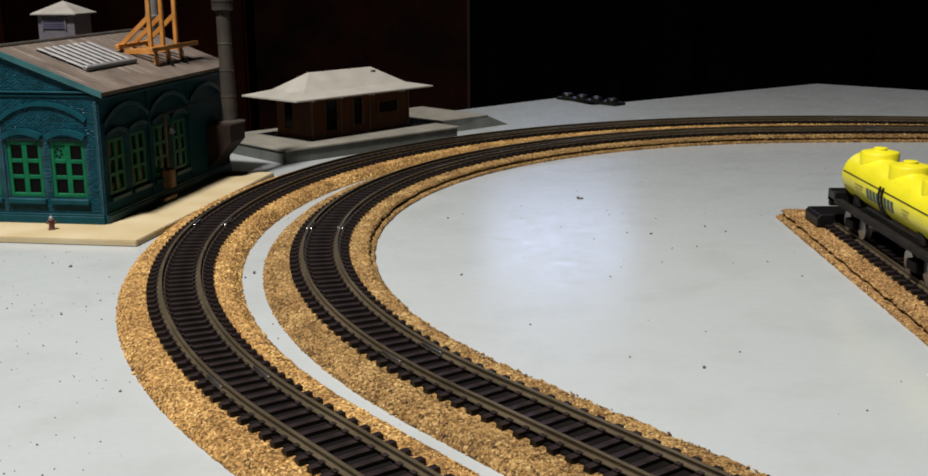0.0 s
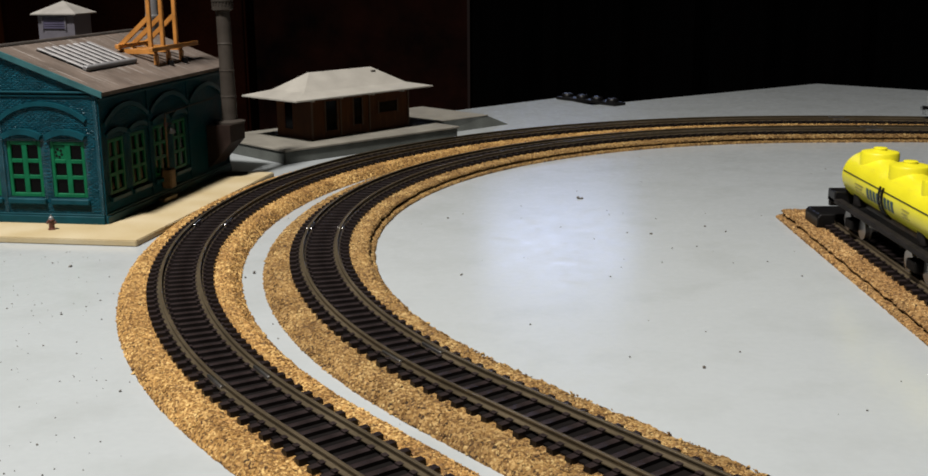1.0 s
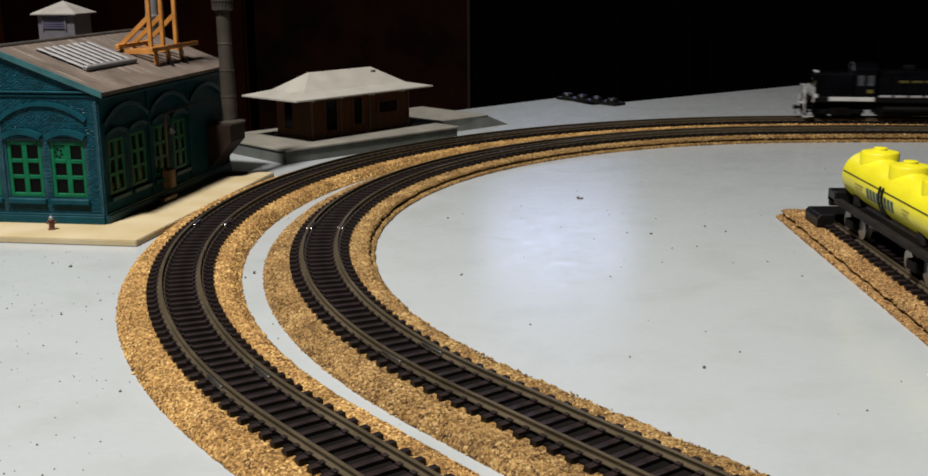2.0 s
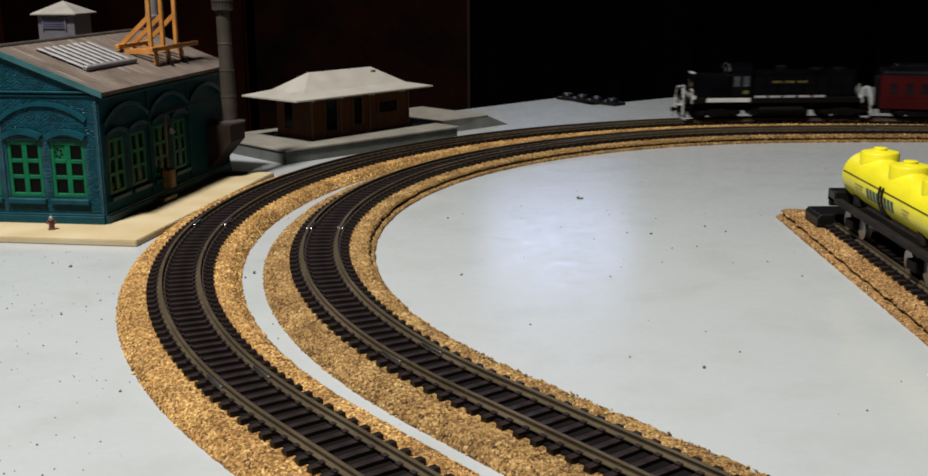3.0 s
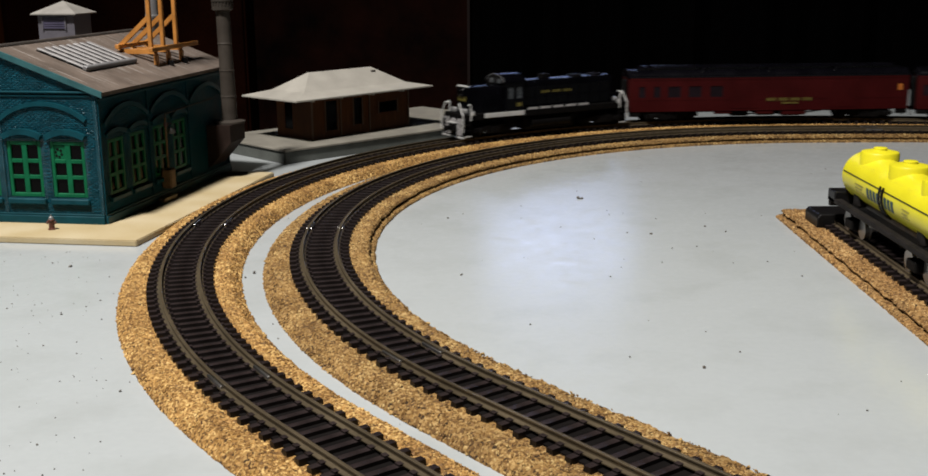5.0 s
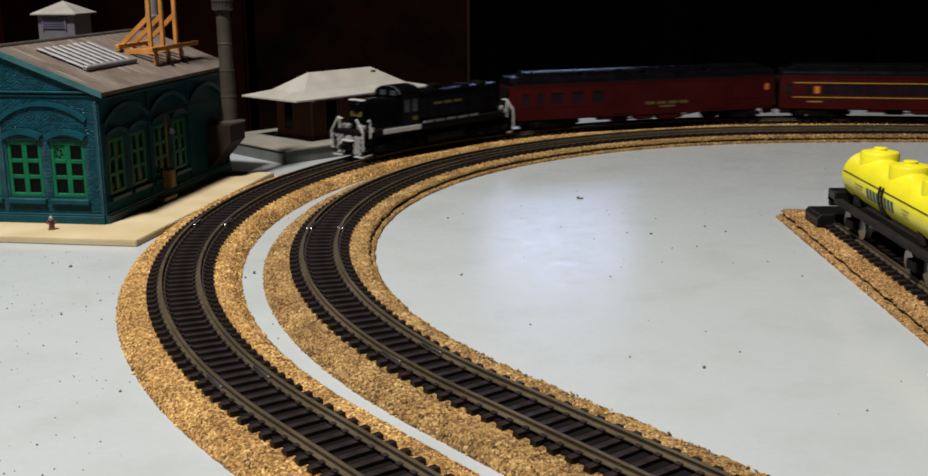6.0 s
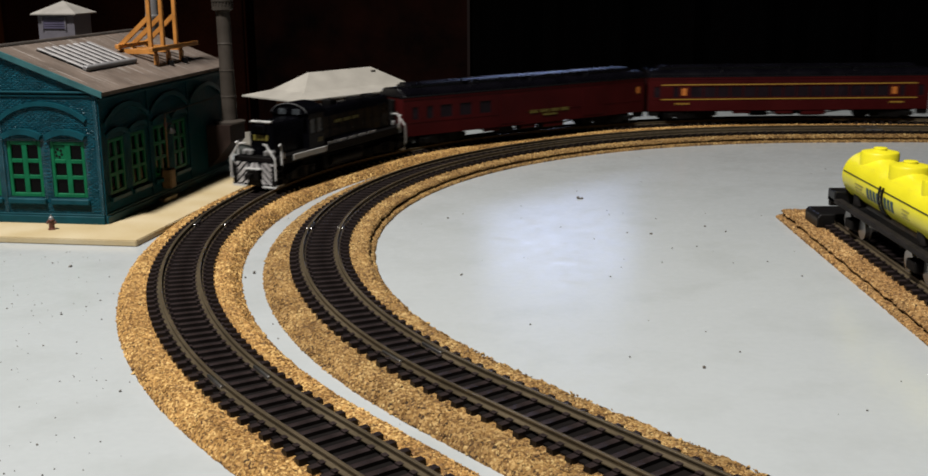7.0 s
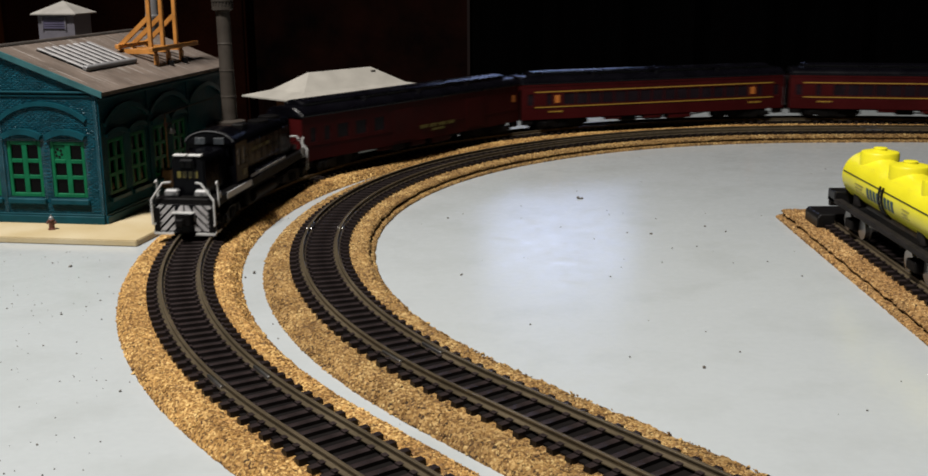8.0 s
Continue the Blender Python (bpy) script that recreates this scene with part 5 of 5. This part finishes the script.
    for x in (0.020, 0.050, 0.085, 0.120):
        part("rafter_bracket", box(shell(), x, x + 0.0022, 0.0040, y0 - 0.0009, z - 0.0018, z - 0.0001), CREAM, r)


# ---- the yellow tank car on the siding ----
def flank_bar(x0, x1, lo, hi, r, zc, s):
    """A thin painted bar that follows the round of the tank."""
    bm, vs = shell(), []
    for k in range(5):
        t = radians(lo + (hi - lo) * k / 4)
        for x in (x0, x1):
            vs.append([bm.verts.new((-s * x, s * (r + q) * math.cos(t), zc + (r + q) * math.sin(t))) for q in (0.00002, 0.00022)])
    for k in range(4):
        a, b, c, d = vs[2 * k], vs[2 * k + 1], vs[2 * k + 3], vs[2 * k + 2]
        bm.faces.new((a[1], b[1], c[1], d[1]))
        bm.faces.new((a[0], b[0], c[0], d[0]))
        bm.faces.new((a[0], a[1], d[1], d[0]))
        bm.faces.new((b[0], b[1], c[1], c[0]))
    bm.faces.new((vs[0][0], vs[0][1], vs[1][1], vs[1][0]))
    bm.faces.new((vs[8][0], vs[8][1], vs[9][1], vs[9][0]))
    return bm


def build_tank_car():
    car = thing("tank_car", pose(0.2135, 0.5310, Z_RAIL, 0, 0, 90), "yellow three-dome tank car on a black frame", "tank car")
    L, r, zc = 0.0605, 0.0127, 0.0288
    tk = shell()
    cap = [(r * math.cos(radians(a)), L - 0.0045 + 0.0122 * math.sin(radians(a))) for a in (0, 14, 28, 42, 56, 68, 80, 89.6)]
    prof = [(q, -x) for q, x in cap[::-1]] + cap
    lathe(tk, prof, 40, pose(0, 0, zc, 0, 90, 0))
    tank = part("tank", tk, YELLOW, car, "glossy bright yellow tank", smooth=True)
    for x in (-0.040, 0.0, 0.040):
        d = shell()
        lathe(d, ((0.0096, zc + 0.0050), (0.0096, zc + 0.0143), (0.0091, zc + 0.0152), (0.0060, zc + 0.0159), (0.0034, zc + 0.0161), (0.0034, zc + 0.0171), (0.0030, zc + 0.0174)), 28, pose(x, 0, 0))
        part("dome", d, YELLOW, tank, "yellow tank dome with a hatch", smooth=True)
    for s in (-1, 1):
        seam = shell()
        rod(seam, (-L + 0.004, s * r * 0.978, zc + 0.0027), (L - 0.004, s * r * 0.978, zc + 0.0027), 0.00032, seg=6)
        part("seam_wire", seam, BLACKPL, tank, "thin black handrail along the tank")
        # lettering as plain bars, wrapped at the flank
        for x0, n in ((0.0032, 3), (-0.0205, 4)):
            for i in range(n):
                x = x0 + i * 0.0044
                part("lettering", flank_bar(x, x + 0.0029, -24, 1, r, zc, s), TEALLET, tank, "dark teal lettering bar")
        for x0, x1 in ((-0.0370, -0.0255), (0.0262, 0.0345)):
            for k in range(3):
                part("small_print", flank_bar(x0, x1 - 0.002 * (k % 2), -4 - 8 * k, -1 - 8 * k, r, zc, s), PRINT, tank, "faint grey line of small print")
        lad = shell()
        for x in (-0.0009, 0.0031):
            tube(lad, [Vector((x - 0.0010, s * (r * math.cos(t) + 0.0008), zc + (r + 0.0006) * math.sin(t))) for t in [radians(-55 + 15 * k) for k in range(6)]], 0.00055, 6)
        for k in range(6):
            t = radians(-52 + 13 * k)
            rod(lad, (-0.0019, s * (r * math.cos(t) + 0.0008), zc + r * math.sin(t)), (0.0021, s * (r * math.cos(t) + 0.0008), zc + r * math.sin(t)), 0.0004, seg=6)
        part("ladder", lad, BLACKPL, tank, "black side ladder")
    fr = shell()
    for s in (-1, 1):
        box(fr, -0.0700, 0.0700, *sorted((s * 0.0105, s * 0.0150)), 0.0125, 0.0152, 0.0005)
    box(fr, -0.0700, 0.0700, -0.0050, 0.0050, 0.0090, 0.0150, 0.0005)
    for x in (-0.0700, 0.0670):
        box(fr, x, x + 0.003, -0.0150, 0.0150, 0.0100, 0.0155, 0.0005)
    for x in (-0.042, 0.042):
        box(fr, x - 0.004, x + 0.004, -0.0100, 0.0100, 0.0150, 0.0235, 0.0008)
    part("frame", fr, DUSTY, car, "dusty black underframe")
    box_bm = shell()
    box(box_bm, 0.0600, 0.0715, 0.0015, 0.0150, 0.0125, 0.0192, 0.0006)
    part("end_platform", box_bm, BLACKPL, car)
    box_bm = shell()
    box(box_bm, -0.0700, -0.0610, -0.0110, 0.0015, 0.0153, 0.0210, 0.0006)
    part("end_platform", box_bm, BLACKPL, car)
    cr = shell()
    prism(cr, ((-0.0060, 0.0150), (0.0060, 0.0150), (0.0070, 0.0208), (-0.0070, 0.0208)), -0.056, 0.056, "x")
    part("cradle", cr, BLACKPL, car)
    for s in (-1, 1):
        add_coupler(car, s * 0.070, s)
    for x in (0.042, -0.042):
        add_truck(car, x, 0.022, 0.0052, "black freight truck", True)
    bump = thing("track_bumper", pose(0.2118, 0.6185, Z_CORK), "black plastic track end block on cork", "bumper")
    bm = shell()
    prism(bm, ((-0.0165, 0), (0.0165, 0), (0.0165, 0.0056), (0.0150, 0.0076), (-0.0150, 0.0076), (-0.0165, 0.0056)), -0.0115, 0.0115, "y")
    bmesh.ops.bevel(bm, geom=list(bm.edges), offset=0.0005, segments=1, affect="EDGES")
    part("block", bm, BLACKPL, bump)
    part("tongue", box(shell(), -0.0040, 0.0040, -0.0160, -0.0098, 0.0002, 0.0045, 0.0004), BLACKPL, bump)


# ---- loose bits ----
def build_clutter():
    rng = random.Random(7)
    bm = shell()
    spots = [(0.0745, 0.7152, 0.0016), (0.0765, 0.7150, 0.0012), (0.0900, 0.4003, 0.0009), (-0.2002, 0.5539, 0.0011), (-0.1040, 0.5389, 0.0012), (-0.1068, 0.5304, 0.0008), (0.1051, 0.6156, 0.0009),
             (0.1479, 0.6200, 0.0008), (0.1391, 0.6336, 0.0008), (0.1637, 0.5264, 0.0006), (-0.0013, 0.5329, 0.0008), (-0.0095, 0.6602, 0.0008), (-0.1238, 0.3803, 0.0007), (0.1076, 0.4178, 0.0006)]
    while len(spots) < 190:
        x, y = rng.uniform(-0.36, 0.42), rng.uniform(0.30, 1.0)
        d1, d2 = math.hypot(x - 0.291, y - 0.6007), math.hypot(x - 0.3089, y - 0.6001)
        if 0.404 < d1 < 0.464 or 0.338 < d2 < 0.414 or (x < -0.13 and y > 0.59) or 0.18 < x < 0.25:
            continue
        if d2 < 0.338 and rng.random() < 0.6:
            continue
        spots.append((x, y, rng.uniform(0.0002, 0.0006)))
    for k in range(420):
        x, y = rng.uniform(-0.34, -0.10), rng.uniform(0.30, 0.585)
        if math.hypot(x - 0.291, y - 0.6007) > 0.47:
            spots.append((x, y, rng.uniform(0.00012, 0.00045)))
    for x, y, r in spots:
        m = Matrix.Translation((x, y, r * 0.4)) @ Euler((rng.random(), rng.random(), rng.uniform(0, 6))).to_matrix().to_4x4() @ Matrix.Diagonal((1, rng.uniform(0.5, 1), 0.6, 1))
        vs = bmesh.ops.create_icosphere(bm, subdivisions=1, radius=r, matrix=m)["verts"]
        for v in vs:
            v.co += Vector((rng.uniform(-1, 1), rng.uniform(-1, 1), rng.uniform(-0.3, 0.3))) * r * 0.25
            v.co.z = max(v.co.z, 0.00002)
    solo("grit", bm, GRIT, "dark crumbs of cork and grit on the table", "grit", kind="stuff")
    strip = thing("knob_strip", pose(0.1110, 1.2660, 0.0, 0, 0, -50), "black plastic strip with four round knobs on the table edge", "knob strip")
    part("strip", box(shell(), -0.004, 0.085, -0.006, 0.012, 0.0002, 0.0034, 0.0008), BLACKPL, strip)
    for i in range(4):
        k = shell()
        lathe(k, ((0.0066, 0.0033), (0.0066, 0.0056), (0.0056, 0.0070), (0.003, 0.0076)), 18, pose(0.006 + i * 0.0225, 0.003, 0))
        part("knob", k, BLACKPL, strip, "shiny black round knob", smooth=True)


build_room()
build_shed()
build_station()
build_tank_car()
build_clutter()
build_tracks()
LOCO, CARS = train()


def motions():
    ride(LOCO[0], LOCO[1], 0.0967, 0.058)
    for (car, trucks), back in zip(CARS, (0.3165, 0.5810, 0.8455)):
        ride(car, trucks, back, 0.090)


motions()
